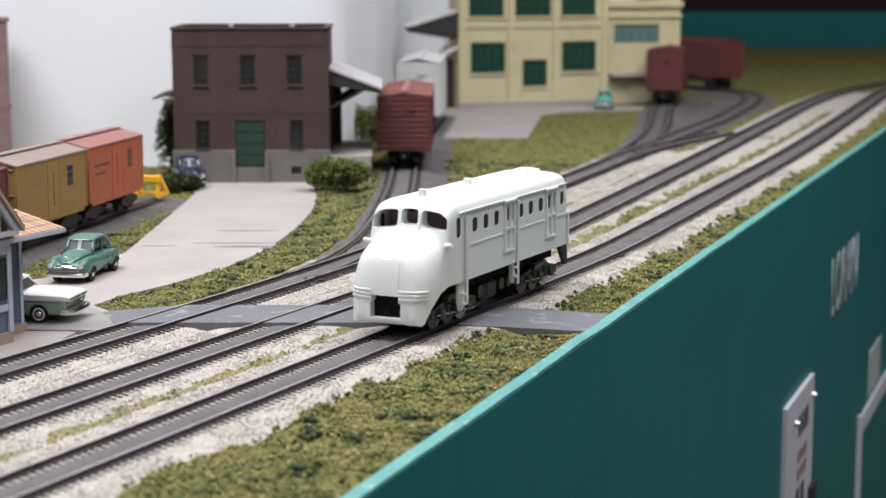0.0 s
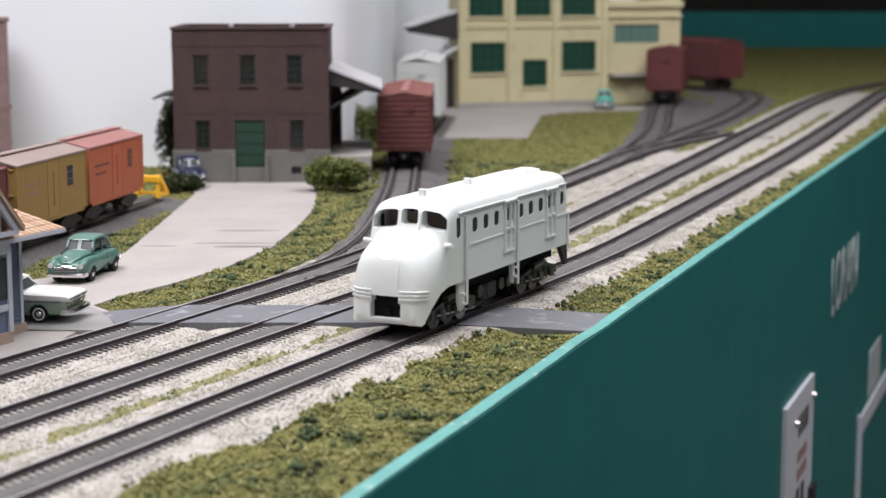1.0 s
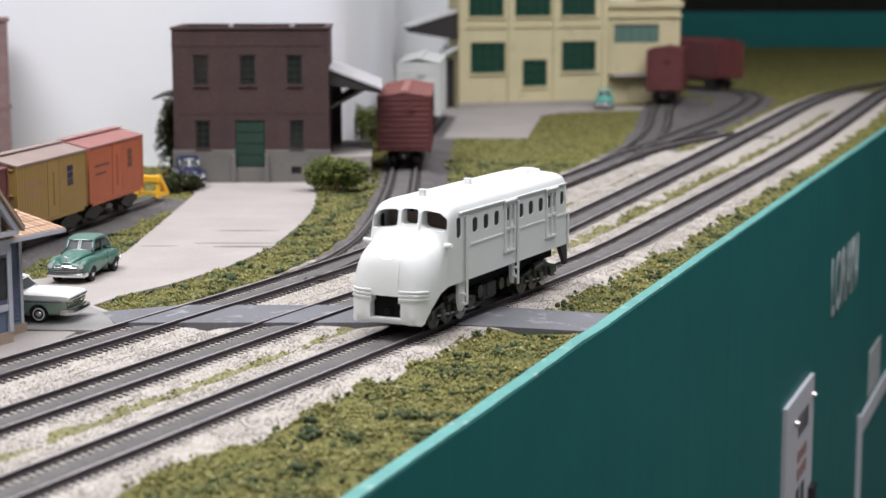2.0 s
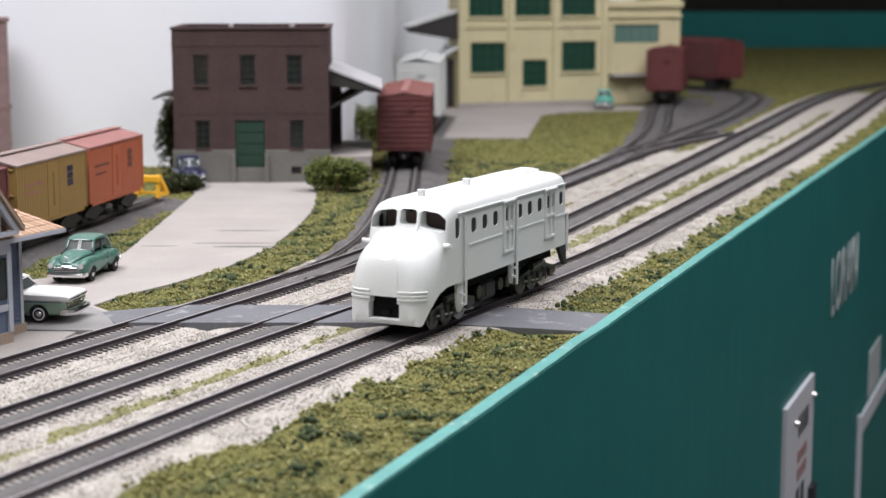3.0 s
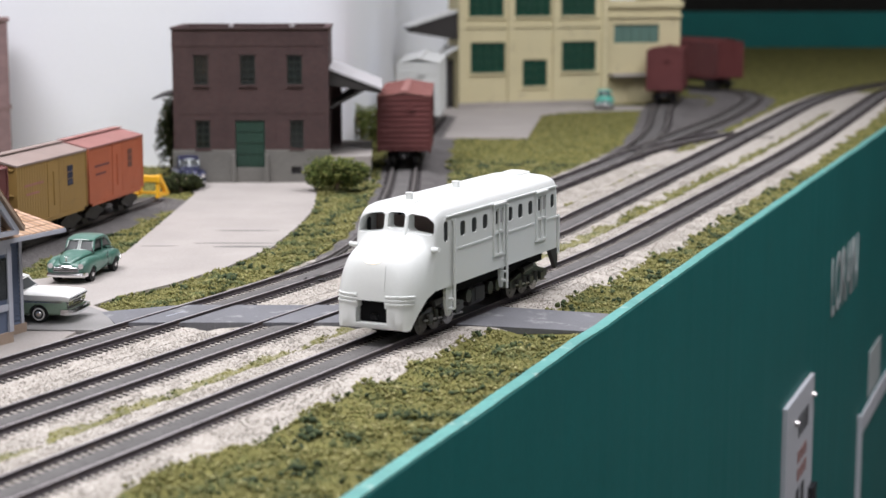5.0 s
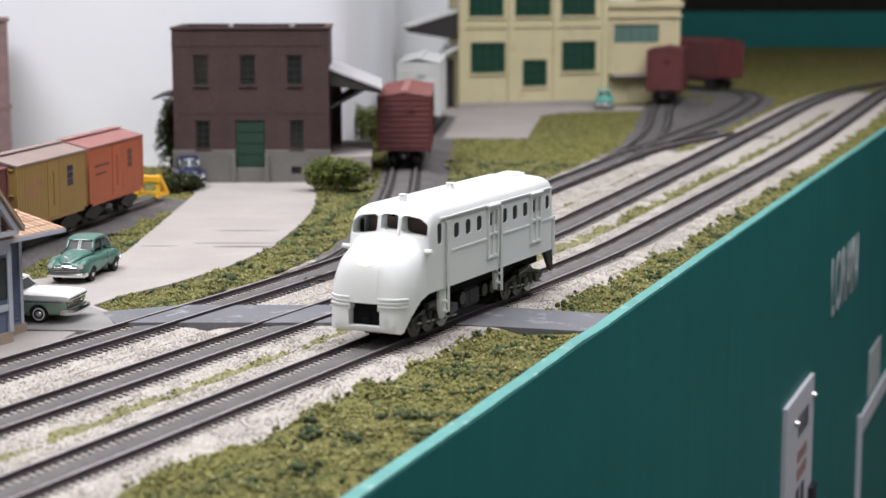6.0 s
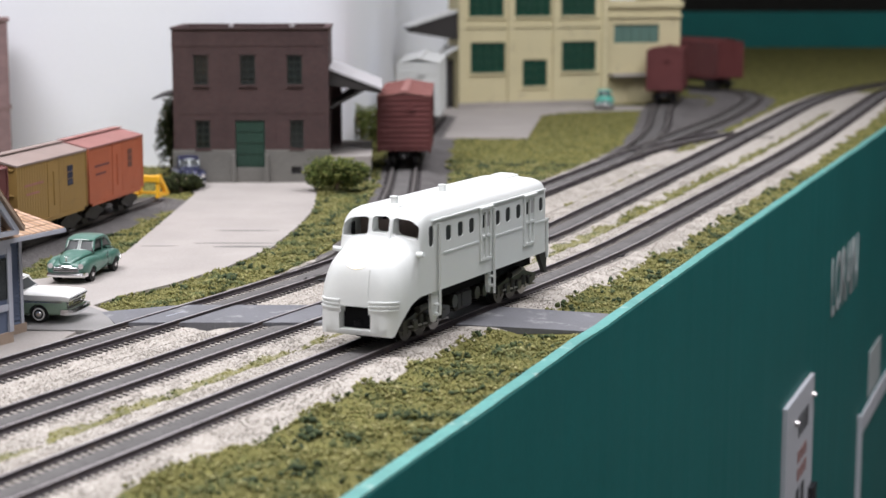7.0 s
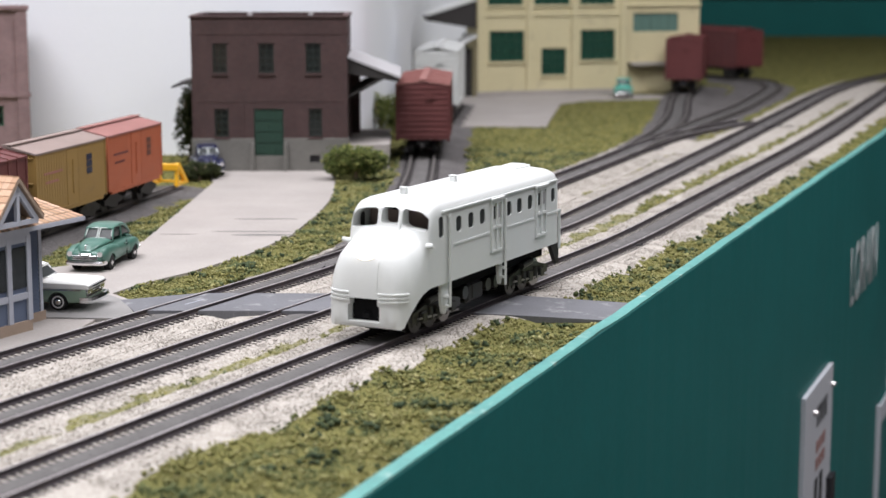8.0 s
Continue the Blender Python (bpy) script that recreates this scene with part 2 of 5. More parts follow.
LINE3 = bend([beside(-99, 100), beside(-99, -60), beside(-99, -240), (-71.3, 788.4), (-35.8, 871), (12.3, 997), (59.2, 1124), (106, 1252), (136, 1335), (168, 1411), (208, 1480), (250, 1552)])
HF = 20.4
UF = (math.sin(radians(HF)), math.cos(radians(HF)))
NF = (math.cos(radians(HF)), -math.sin(radians(HF)))
PF = (59.0, 679.0)


def distance(path, pts):
    """Signed distance of each point from a path: to the right of its heading is positive."""
    p = path[::3]
    out = np.full(len(pts), 1e9)
    sign = np.ones(len(pts))
    for a, b in zip(p[:-1], p[1:]):
        d = b[:2] - a[:2]
        L = np.hypot(*d)
        rel = pts - a[:2]
        t = np.clip((rel @ d) / L / L, 0, 1)
        off = rel - t[:, None] * d
        m = np.hypot(off[:, 0], off[:, 1])
        near = m < out
        out = np.where(near, m, out)
        sign = np.where(near, np.where(rel[:, 0] * d[1] - rel[:, 1] * d[0] > 0, 1, -1), sign)
    return out * sign


def inside(poly, pts):
    x, y = pts[:, 0], pts[:, 1]
    r = np.zeros(len(pts), bool)
    for (x0, y0), (x1, y1) in zip(poly, poly[1:] + poly[:1]):
        c = ((y0 > y) != (y1 > y)) & (x < (x1 - x0) * (y - y0) / (y1 - y0 + 1e-9) + x0)
        r ^= c
    return r

# ---- ground ----
def on_line(off, y):
    """The place at height y of the plan on the straight part of the tracks, off to the right of the first one."""
    x0, y0 = C1[0] + N1[0] * off, C1[1] + N1[1] * off
    return x0 + (y - y0) / U1[1] * U1[0], y


SPUR_RED = bend([(-66, 800), (-51, 845), (-40, 900), (-34, 960), (-30, 1040), (-27.5, 1142), (-27.5, 1280), (-25, 1430), (-19, 1560), (-8, 1750)])
SPUR_FAR = bend([(112, 1268), (132, 1335), (151, 1405), (174, 1500), (196, 1620), (219, 1788), (233.4, 1876), (250.7, 1965), (262, 2009)])
SPUR_LOOP = bend([(136, 1345), (168, 1430), (214, 1559), (262, 1690), (308, 1840), (340, 1960), (352, 2030), (344, 2085), (318, 2135), (283, 2200), (255, 2260)])
SPUR_LEFT = track_path(-246, 790, 13, ((180, 2.5), (135, 0)))
YARD = [(-215, 560), (-163, 641), (-149, 671), (-140, 735), (-150, 749), (-143, 770), (-125, 802), (-105, 849), (-89, 912), (-81, 995), (-78, 1068), (-81, 1123),
        (-84, 1180), (-76, 1260), (-185, 1230), (-172, 1190), (-160, 1138), (-161, 996), (-162, 894), (-182, 822), (-215, 790), (-330, 760), (-330, 560)]
DOCKYARD = [(-1, 1532), (73, 1532), (84, 1640), (99, 1777), (130, 1822), (215, 1851), (230, 1900), (-10, 1900)]


def height_at(pts):
    z = np.full(len(pts), -5.6)
    for path in (SPUR_RED, SPUR_FAR, SPUR_LOOP, SPUR_LEFT):
        d = np.abs(distance(path, pts))
        z = np.maximum(z, np.where(d < 16, -3.0, -3.0 - (d - 16) * 0.28))
    for path in (LINE1, LINE2, LINE3):
        d = distance(path, pts)
        # ballast lies nearly level between the tracks and falls away outside the third
        level = 16 if path is LINE3 else 27
        d = np.where((d < 0) & (level < 20), -d, np.abs(d) - (level - 16) * 0.7)
        z = np.maximum(z, np.where(d < 16, -2.16 - 0.07 * np.maximum(d - 8, 0), -2.7 - (d - 16) * 0.32))
    return z


def zones(pts):
    d1, d2, d3 = (distance(p, pts) for p in (LINE1, LINE2, LINE3))
    ds = np.minimum.reduce([np.abs(distance(p, pts)) for p in (SPUR_RED, SPUR_FAR, SPUR_LOOP, SPUR_LEFT)])
    wob = np.array([noise.noise((p[0] * 0.045, p[1] * 0.045, 0.0)) * 5 + noise.noise((p[0] * 0.16, p[1] * 0.16, 3.0)) * 2.5 for p in pts])
    white = (d1 < 25 + wob) & (((d3 > -24 + wob) & (pts[:, 1] < 1400)) | (d2 > -20 + wob * 0.6)) & (pts[:, 1] < 2080)
    strip12 = (np.abs(d1 + 26 + wob * 0.8) < np.where(pts[:, 1] > 900, 5.0, 3.0) + wob * 0.5) & (pts[:, 1] < 1800)
    strip23 = (np.abs(d2 + 25 + wob * 0.8) < 1.2 + wob * 0.9) & (pts[:, 1] > 1050) & (pts[:, 1] < 1300)
    bed = (np.minimum.reduce([np.abs(d1), np.abs(d2), np.abs(d3)]) < 13.0 + wob * 0.25)
    cinder = ((ds < 17 + wob) & ((d3 < -14) | (pts[:, 1] > 1300))) | ((np.abs(distance(SPUR_RED, pts) - 10) < 22 + wob) & (d3 < -14)) | (np.abs(distance(SPUR_LEFT, pts) - 6) < 22 + wob) | ((ds < 44 + wob * 2) & (pts[:, 0] > 150) & (d2 < -32) & (pts[:, 1] > 1400) & (distance(SPUR_LOOP, pts) < 24 + wob) & (distance(SPUR_FAR, pts) > -22 + wob))
    grass = ~white
    grass |= strip12 | strip23
    grass &= ~bed & ~cinder
    return grass, (white & ~grass) | (bed & ~cinder), cinder & ~bed, bed


def ground_material():
    m, nt, b = nodes_of("layout_ground")
    co = object_coord(nt)
    at = nt.nodes.new("ShaderNodeAttribute")
    at.attribute_name = "zone"
    sep = nt.nodes.new("ShaderNodeSeparateColor")
    nt.links.new(at.outputs["Color"], sep.inputs[0])
    f1, f2, f3 = noise_node(nt, co, 900, 6, 0.7), noise_node(nt, co, 130, 6, 0.7), noise_node(nt, co, 28)
    vor = nt.nodes.new("ShaderNodeTexVoronoi")
    vor.inputs["Scale"].default_value = 900
    nt.links.new(co, vor.inputs["Vector"])
    sepv = nt.nodes.new("ShaderNodeSeparateColor")
    nt.links.new(vor.outputs["Color"], sepv.inputs[0])
    earth = ramp(nt, f2, ((0.3, (0.16, 0.13, 0.09)), (0.7, (0.30, 0.26, 0.20))))
    turf = mix(nt, 0.5, ramp(nt, f1, ((0.3, (0.095, 0.098, 0.034)), (0.7, (0.20, 0.19, 0.07)))), ramp(nt, f2, ((0.3, (0.07, 0.08, 0.025)), (0.7, (0.24, 0.21, 0.07)))))
    stone = mix(nt, 0.35, ramp(nt, sepv.outputs[0], ((0.0, (0.27, 0.245, 0.215)), (0.4, (0.365, 0.335, 0.30)), (1.0, (0.48, 0.445, 0.405)))), ramp(nt, f2, ((0.3, (0.32, 0.29, 0.255)), (0.7, (0.48, 0.45, 0.41)))))
    grit = mix(nt, 0.5, ramp(nt, sepv.outputs[0], ((0.0, (0.055, 0.05, 0.05)), (1.0, (0.17, 0.16, 0.155)))), ramp(nt, f3, ((0.3, (0.07, 0.065, 0.065)), (0.7, (0.15, 0.14, 0.14)))))

    def edge(sock):
        mm = nt.nodes.new("ShaderNodeMath")
        mm.operation = "MULTIPLY_ADD"
        nt.links.new(f1, mm.inputs[0])
        mm.inputs[1].default_value = 0.9
        nt.links.new(sock, mm.inputs[2])
        return ramp(nt, mm.outputs[0], ((0.80, (0, 0, 0)), (1.0, (1, 1, 1))))
    col = mix(nt, edge(sep.outputs[0]), earth, turf)
    col = mix(nt, edge(sep.outputs[1]), col, stone)
    col = mix(nt, edge(sep.outputs[2]), col, grit)
    nt.links.new(col, b.inputs["Base Color"])
    b.inputs["Roughness"].default_value = 0.95
    b.inputs["Specular IOR Level"].default_value = 0.15
    bumped(nt, b, vor.outputs["Distance"], 0.6, 0.5)
    return m


def build_ground():
    us = np.concatenate([np.arange(-450, -240, 8.0), np.arange(-240, 520, 2.5), np.arange(520, 900, 4.0), np.arange(900, 1500, 7.0), np.arange(1500, 3400, 22.0)])
    vs = np.concatenate([np.arange(0, 210, 2.5), np.arange(210, 330, 4.0), np.arange(330, 1250, 14.0)])
    uu, vv = np.meshgrid(us, vs, indexing="ij")
    x = PF[0] + UF[0] * uu - NF[0] * (vv + 5.2)
    y = PF[1] + UF[1] * uu - NF[1] * (vv + 5.2)
    pts = np.stack([x.ravel(), y.ravel()], 1)
    g, w, c, bed = zones(pts)
    near = np.minimum.reduce([np.abs(distance(k, pts)) for k in (LINE1, LINE2, LINE3)])
    dd = np.stack([distance(k, pts) for k in (LINE1, LINE2, LINE3)])
    side = np.take_along_axis(dd, np.abs(dd).argmin(0)[None], 0)[0]
    z = height_at(pts)
    z += np.array([noise.noise((p[0] * 0.09, p[1] * 0.09, 7.0)) * 0.5 for p in pts]) * np.where(c | bed, 0.1, 1)
    n, k = uu.shape
    idx = np.arange(n * k).reshape(n, k)
    faces = np.stack([idx[:-1, :-1], idx[:-1, 1:], idx[1:, 1:], idx[1:, :-1]], -1).reshape(-1, 4)
    ob = raw("ground", np.column_stack([pts, z]), faces, ground_material(), kind="structure")
    at = ob.data.color_attributes.new("zone", "FLOAT_COLOR", "POINT")
    thin = g & (dd[0] < 0) & (dd[2] > 0)
    at.data.foreach_set("color", np.column_stack([g, np.where(thin, 0.37, w), np.where(bed & ~c, np.where(pts[:, 1] > 1000, 0.45, np.where((near > 8.2) & (side > 0), 0.30, 0.05)), c), np.ones(len(g))]).astype(np.float32).ravel())
    for p in ob.data.polygons:
        p.use_smooth = True
    return tagged(ob, "layout ground of turf, pale ballast and grey cinders", "ground")


ICO = (1 + 5 ** 0.5) / 2
ICO_V = np.array([(-1, ICO, 0), (1, ICO, 0), (-1, -ICO, 0), (1, -ICO, 0), (0, -1, ICO), (0, 1, ICO), (0, -1, -ICO), (0, 1, -ICO), (ICO, 0, -1), (ICO, 0, 1), (-ICO, 0, -1), (-ICO, 0, 1)]) / 1.9
ICO_F = np.array([(0, 11, 5), (0, 5, 1), (0, 1, 7), (0, 7, 10), (0, 10, 11), (1, 5, 9), (5, 11, 4), (11, 10, 2), (10, 7, 6), (7, 1, 8), (3, 9, 4), (3, 4, 2), (3, 2, 6), (3, 6, 8), (3, 8, 9), (4, 9, 5), (2, 4, 11), (6, 2, 10), (8, 6, 7), (9, 8, 1)])
OCT_V = np.array([(1, 0, 0), (-1, 0, 0), (0, 1, 0), (0, -1, 0), (0, 0, 1), (0, 0, -1)], float)
OCT_F = np.array([(0, 2, 4), (2, 1, 4), (1, 3, 4), (3, 0, 4), (2, 0, 5), (1, 2, 5), (3, 1, 5), (0, 3, 5)])


def pebbles(name, centres, sizes, shape, material, label, category, flat=0.8, jitter=0.3, rng=None):
    """Many small irregular lumps as one loose mass."""
    V, F = shape
    n, k = len(centres), len(V)
    a = rng.uniform(0, 2 * np.pi, n)
    v = V[None] * (1 + rng.uniform(-jitter, jitter, (n, k, 1))) * sizes[:, None, None]
    ca, sa = np.cos(a)[:, None], np.sin(a)[:, None]
    x, y = v[..., 0] * ca - v[..., 1] * sa, v[..., 0] * sa + v[..., 1] * ca
    tilt = rng.uniform(-0.5, 0.5, n)[:, None]
    z = v[..., 2] * flat + x * tilt
    v = np.stack([x, y, z], -1) + centres[:, None, :]
    f = F[None] + (np.arange(n) * k)[:, None, None]
    me = bpy.data.meshes.new(name)
    me.vertices.add(n * k)
    me.vertices.foreach_set("co", (v * MM).astype(np.float32).ravel())
    m = n * len(F)
    me.loops.add(m * 3)
    me.loops.foreach_set("vertex_index", f.astype(np.int32).ravel())
    me.polygons.add(m)
    me.polygons.foreach_set("loop_start", np.arange(0, m * 3, 3, dtype=np.int32))
    me.update(calc_edges=True)
    me.validate()
    me.materials.append(material)
    return tagged(new(name, me), label, category, kind="stuff")


def strewn(rng, count, u0, u1, v0, v1):
    u, v = rng.uniform(u0, u1, count), rng.uniform(v0, v1, count)
    return np.stack([PF[0] + UF[0] * u - NF[0] * (v + 5.2), PF[1] + UF[1] * u - NF[1] * (v + 5.2)], 1)


def turf_material():
    """Ground foam: olive and straw flecks, with darker green drifts."""
    m, nt, b = nodes_of("ground_foam")
    r = nt.nodes.new("ShaderNodeNewGeometry").outputs["Random Per Island"]
    co = object_coord(nt)
    light = ramp(nt, r, ((0.0, (0.105, 0.106, 0.038)), (0.3, (0.165, 0.160, 0.056)), (0.7, (0.235, 0.222, 0.088)), (1.0, (0.33, 0.31, 0.15))))
    deep = ramp(nt, r, ((0.0, (0.050, 0.072, 0.036)), (0.5, (0.085, 0.110, 0.052)), (1.0, (0.15, 0.165, 0.075))))
    drift = ramp(nt, noise_node(nt, co, 62, 5, 0.65), ((0.48, (0, 0, 0)), (0.62, (1, 1, 1))))
    nt.links.new(mix(nt, drift, light, deep), b.inputs["Base Color"])
    b.inputs["Roughness"].default_value = 0.95
    b.inputs["Specular IOR Level"].default_value = 0.1
    return m


def build_scatter():
    rng = np.random.default_rng(5)
    slabs = [YARD, DOCKYARD, ROAD]
    clear = lambda p: ~np.logical_or.reduce([inside(q, p) for q in slabs])
    turf = turf_material()
    # front strip and the stretches the camera passes nearest
    p = strewn(rng, 260000, -260, 620, 0, 330)
    p = p[clear(p)]
    g, w, c, bed = zones(p)
    q = p[g][:125000]
    tall = np.array([noise.noise((a[0] * 0.06, a[1] * 0.06, 11.0)) + 0.7 * noise.noise((a[0] * 0.2, a[1] * 0.2, 5.0)) for a in q])
    # between the tracks the grass is thin and flat
    thin = (distance(LINE1, q) < 0) & (distance(LINE3, q) > 0)
    keep = ~thin | (rng.uniform(0, 1, len(q)) < 0.7)
    q, tall, thin = q[keep], tall[keep], thin[keep]
    s = (0.26 + 0.62 * rng.uniform(0, 1, len(q)) ** 2.5) * (1 + 0.5 * tall) * np.where(thin, 0.6, 1)
    z = height_at(q) + s * 0.3 + (np.clip(tall, 0, 1) * 2.4 * rng.uniform(0.5, 1, len(q)) + rng.uniform(0, 0.55, len(q))) * np.where(thin, 0.2, 1)
    pebbles("turf", np.column_stack([q, z]), s, (OCT_V, OCT_F), turf, "olive and green ground foam turf beside the tracks", "turf", 0.9, 0.6, rng)
    q = p[g][-14000:]
    q = q[(distance(LINE1, q) > 0) | (distance(LINE3, q) < 0)]
    q = q[np.array([noise.noise((a[0] * 0.085, a[1] * 0.085, 31.0)) + 0.5 * noise.noise((a[0] * 0.4, a[1] * 0.4, 8.0)) for a in q]) > 0.33]
    s = rng.uniform(0.5, 1.35, len(q))
    tuft = by_piece("dark_tuft", ((0.0, (0.030, 0.046, 0.026)), (0.6, (0.060, 0.082, 0.040)), (1.0, (0.12, 0.13, 0.05))), 0.95)
    pebbles("tufts", np.column_stack([q, height_at(q) + 0.9 + s * 0.4]), s, (ICO_V, ICO_F), tuft, "dark green foam tufts in the turf", "turf", 0.8, 0.55, rng)
    q = p[w & ~bed][:60000]
    s = rng.uniform(0.18, 0.46, len(q))
    stone = by_piece("ballast_stone", ((0.0, (0.27, 0.24, 0.21)), (0.2, (0.35, 0.32, 0.285)), (0.7, (0.43, 0.40, 0.36)), (1.0, (0.54, 0.51, 0.465))), 0.9)
    pebbles("ballast", np.column_stack([q, height_at(q) + s * 0.3]), s, (OCT_V, OCT_F), stone, "pale grey-white crushed ballast between the tracks", "ballast", 0.6, 0.35, rng)
    d = np.minimum.reduce([np.abs(distance(k, p)) for k in (LINE1, LINE2, LINE3)])
    q = p[d < 3.6][:5000]
    s = rng.uniform(0.08, 0.2, len(q))
    grit = by_piece("cinder_grit", ((0.0, (0.05, 0.047, 0.047)), (0.6, (0.11, 0.105, 0.102)), (1.0, (0.18, 0.17, 0.165))), 0.9)
    pebbles("cinders", np.column_stack([q, np.full(len(q), -1.74)]), s, (OCT_V, OCT_F), grit, "dark grey fine cinders between the rails", "cinders", 0.7, 0.35, rng)
    # farther turf
    far_turf = by_piece("yard_foam", ((0.0, (0.085, 0.095, 0.030)), (0.5, (0.15, 0.15, 0.048)), (1.0, (0.24, 0.215, 0.075))), 0.95, fine=300.0)
    p = np.concatenate([strewn(rng, 26000, 300, 1500, 0, 420), strewn(rng, 9000, 1300, 2700, 0, 420), strewn(rng, 9000, 100, 700, 330, 600)])
    p = p[clear(p) & (p[:, 1] > 700)]
    g, w, c, bed = zones(p)
    q = p[g]
    s = rng.uniform(0.8, 2.2, len(q))
    pebbles("far_turf", np.column_stack([q, height_at(q) + s * 0.1]), s, (OCT_V, OCT_F), far_turf, "olive ground foam turf around the yard", "turf", 0.6, 0.4, rng)


def slab(name, poly, z0, z1, material, label, category, kind="structure"):
    bm = bmesh.new()
    f = bm.faces.new([bm.verts.new((x, y, z0)) for x, y in poly])
    r = bmesh.ops.extrude_face_region(bm, geom=[f])
    bmesh.ops.translate(bm, vec=(0, 0, z1 - z0), verts=[v for v in r["geom"] if isinstance(v, bmesh.types.BMVert)])
    bmesh.ops.triangulate(bm, faces=bm.faces)
    return tagged(part(name, bm, material, kind=kind), label, category)


RY0, RY1 = 693.0, 731.0
ROAD = [(-175, RY0 - 6), (70, RY0 - 3), (70, RY1 + 3), (-165, RY1 + 3)]
ground = build_ground()
slab("pavement", YARD, -7.0, -4.2, M["concrete"], "pale worn concrete yard in front of the brick warehouse", "pavement")
slab("dock_pavement", DOCKYARD, -7.0, -4.3, M["concrete"], "pale concrete apron beside the cream factory", "pavement")


def build_crossing():
    """Grey boards of the level crossing, one piece for each gap between rails."""
    c = thing("level_crossing", 0, 0, 0, 0, "grey level crossing boards laid between the rails", "crossing")
    edges = [(-150, -109.5), (-107, -91), (-88.5, -61.3), (-58.8, -42.8), (-40.3, -10.5), (-7.5, 7.5), (10.5, None)]
    for a, b in edges:
        right = [(60, RY0 + 2), (74, RY1)] if b is None else [on_line(b, RY0), on_line(b, RY1)]
        left = [on_line(a, RY1), on_line(a, RY0)]
        if a == -150:
            left = [(-143, RY1), (-127, RY0)]
        tops = [-0.6] * 4
        if b is None:
            tops = [-4.7, -4.7, -1.3, -1.3]
        if a == -150:
            tops = [-0.6, -0.6, -3.6, -3.6]
        bm = bmesh.new()
        lo = [bm.verts.new((x, y, -5.4)) for x, y in right + left]
        hi = [bm.verts.new((x, y, z)) for (x, y), z in zip(right + left, tops)]
        bm.faces.new(hi)
        bm.faces.new(lo[::-1])
        for i in range(4):
            bm.faces.new((lo[i], lo[(i + 1) % 4], hi[(i + 1) % 4], hi[i]))
        part("board", bm, M["asphalt"], c)


build_crossing()
STAIN = plain("tar_patch", (0.15, 0.143, 0.135), 0.85, vary=0.45, coarse=140)
for x, y, w, d in ((-103, 914, 34, 5.5), (-110, 926, 44, 3), (-148, 916, 20, 2.5), (-108, 972, 36, 4)):
    rim = [(x + w / 2 * math.cos(k * 0.5236) * (1 + 0.2 * noise.noise((k, x, 0))), y + d / 2 * math.sin(k * 0.5236) * (1 + 0.3 * noise.noise((k, y, 4)))) for k in range(12)]
    slab("tar_patch", rim, -4.6, -4.15, STAIN, "thin dark tar patch on the worn concrete", "patch")
slab("road", [(-330, 703), (-128, 692), (-142.5, 732), (-152, 746), (-330, 752)], -6.0, -3.6, M["road"], "grey road surface beside the station", "road")


# ---- fascia, backdrop and room ----
def fascia_pt(u, v, z):
    return PF[0] + UF[0] * u - NF[0] * v, PF[1] + UF[1] * u - NF[1] * v, z


def strip_box(bm, u0, u1, v0, v1, z0, z1):
    vs = [bm.verts.new(fascia_pt(u, v, z)) for z in (z0, z1) for u, v in ((u0, v0), (u1, v0), (u1, v1), (u0, v1))]
    for f in ((0, 1, 2, 3), (7, 6, 5, 4), (0, 4, 5, 1), (1, 5, 6, 2), (2, 6, 7, 3), (3, 7, 4, 0)):
        bm.faces.new([vs[i] for i in f])
    return bm


def wavy(u):
    return 1.1 * noise.noise((u * 0.012, 0.0, 21.0)) + 0.35 * noise.noise((u * 0.06, 4.0, 21.0))


def board_along(v0, v1, z0, z1, lift):
    """A long thin board along the fascia line whose face wanders a little."""
    rings = []
    for u in [*range(-460, 1300, 12), *range(1300, 3401, 70)]:
        w, h = wavy(u), lift * noise.noise((u * 0.03, 9.0, 2.0))
        rings.append([fascia_pt(u, v0 + w, z0), fascia_pt(u, v1 + w, z0), fascia_pt(u, v1 + w, z1 + h), fascia_pt(u, v0 + w, z1 + h)])
    return loft(bmesh.new(), rings)


tagged(part("fascia", board_along(0, 5.6, -1199, -3.4, 0.0), M["fascia"], kind="structure"), "dark teal painted fascia board of the layout", "fascia")
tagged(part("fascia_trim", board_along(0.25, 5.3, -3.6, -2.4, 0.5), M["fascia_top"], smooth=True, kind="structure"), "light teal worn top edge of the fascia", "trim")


def wall_along(name, pts, z0, z1, thick, material, label, category):
    """An upright board that follows the points of a plan."""
    p = np.array(pts, float)
    d = np.gradient(p, axis=0)
    d /= np.hypot(d[:, 0], d[:, 1])[:, None]
    off = p + np.stack([-d[:, 1], d[:, 0]], 1) * thick
    rings = [[(a[0], a[1], z0), (a[0], a[1], z1), (b[0], b[1], z1), (b[0], b[1], z0)] for a, b in zip(p, off)]
    return tagged(part(name, loft(bmesh.new(), rings), material, smooth=True, kind="structure"), label, category)


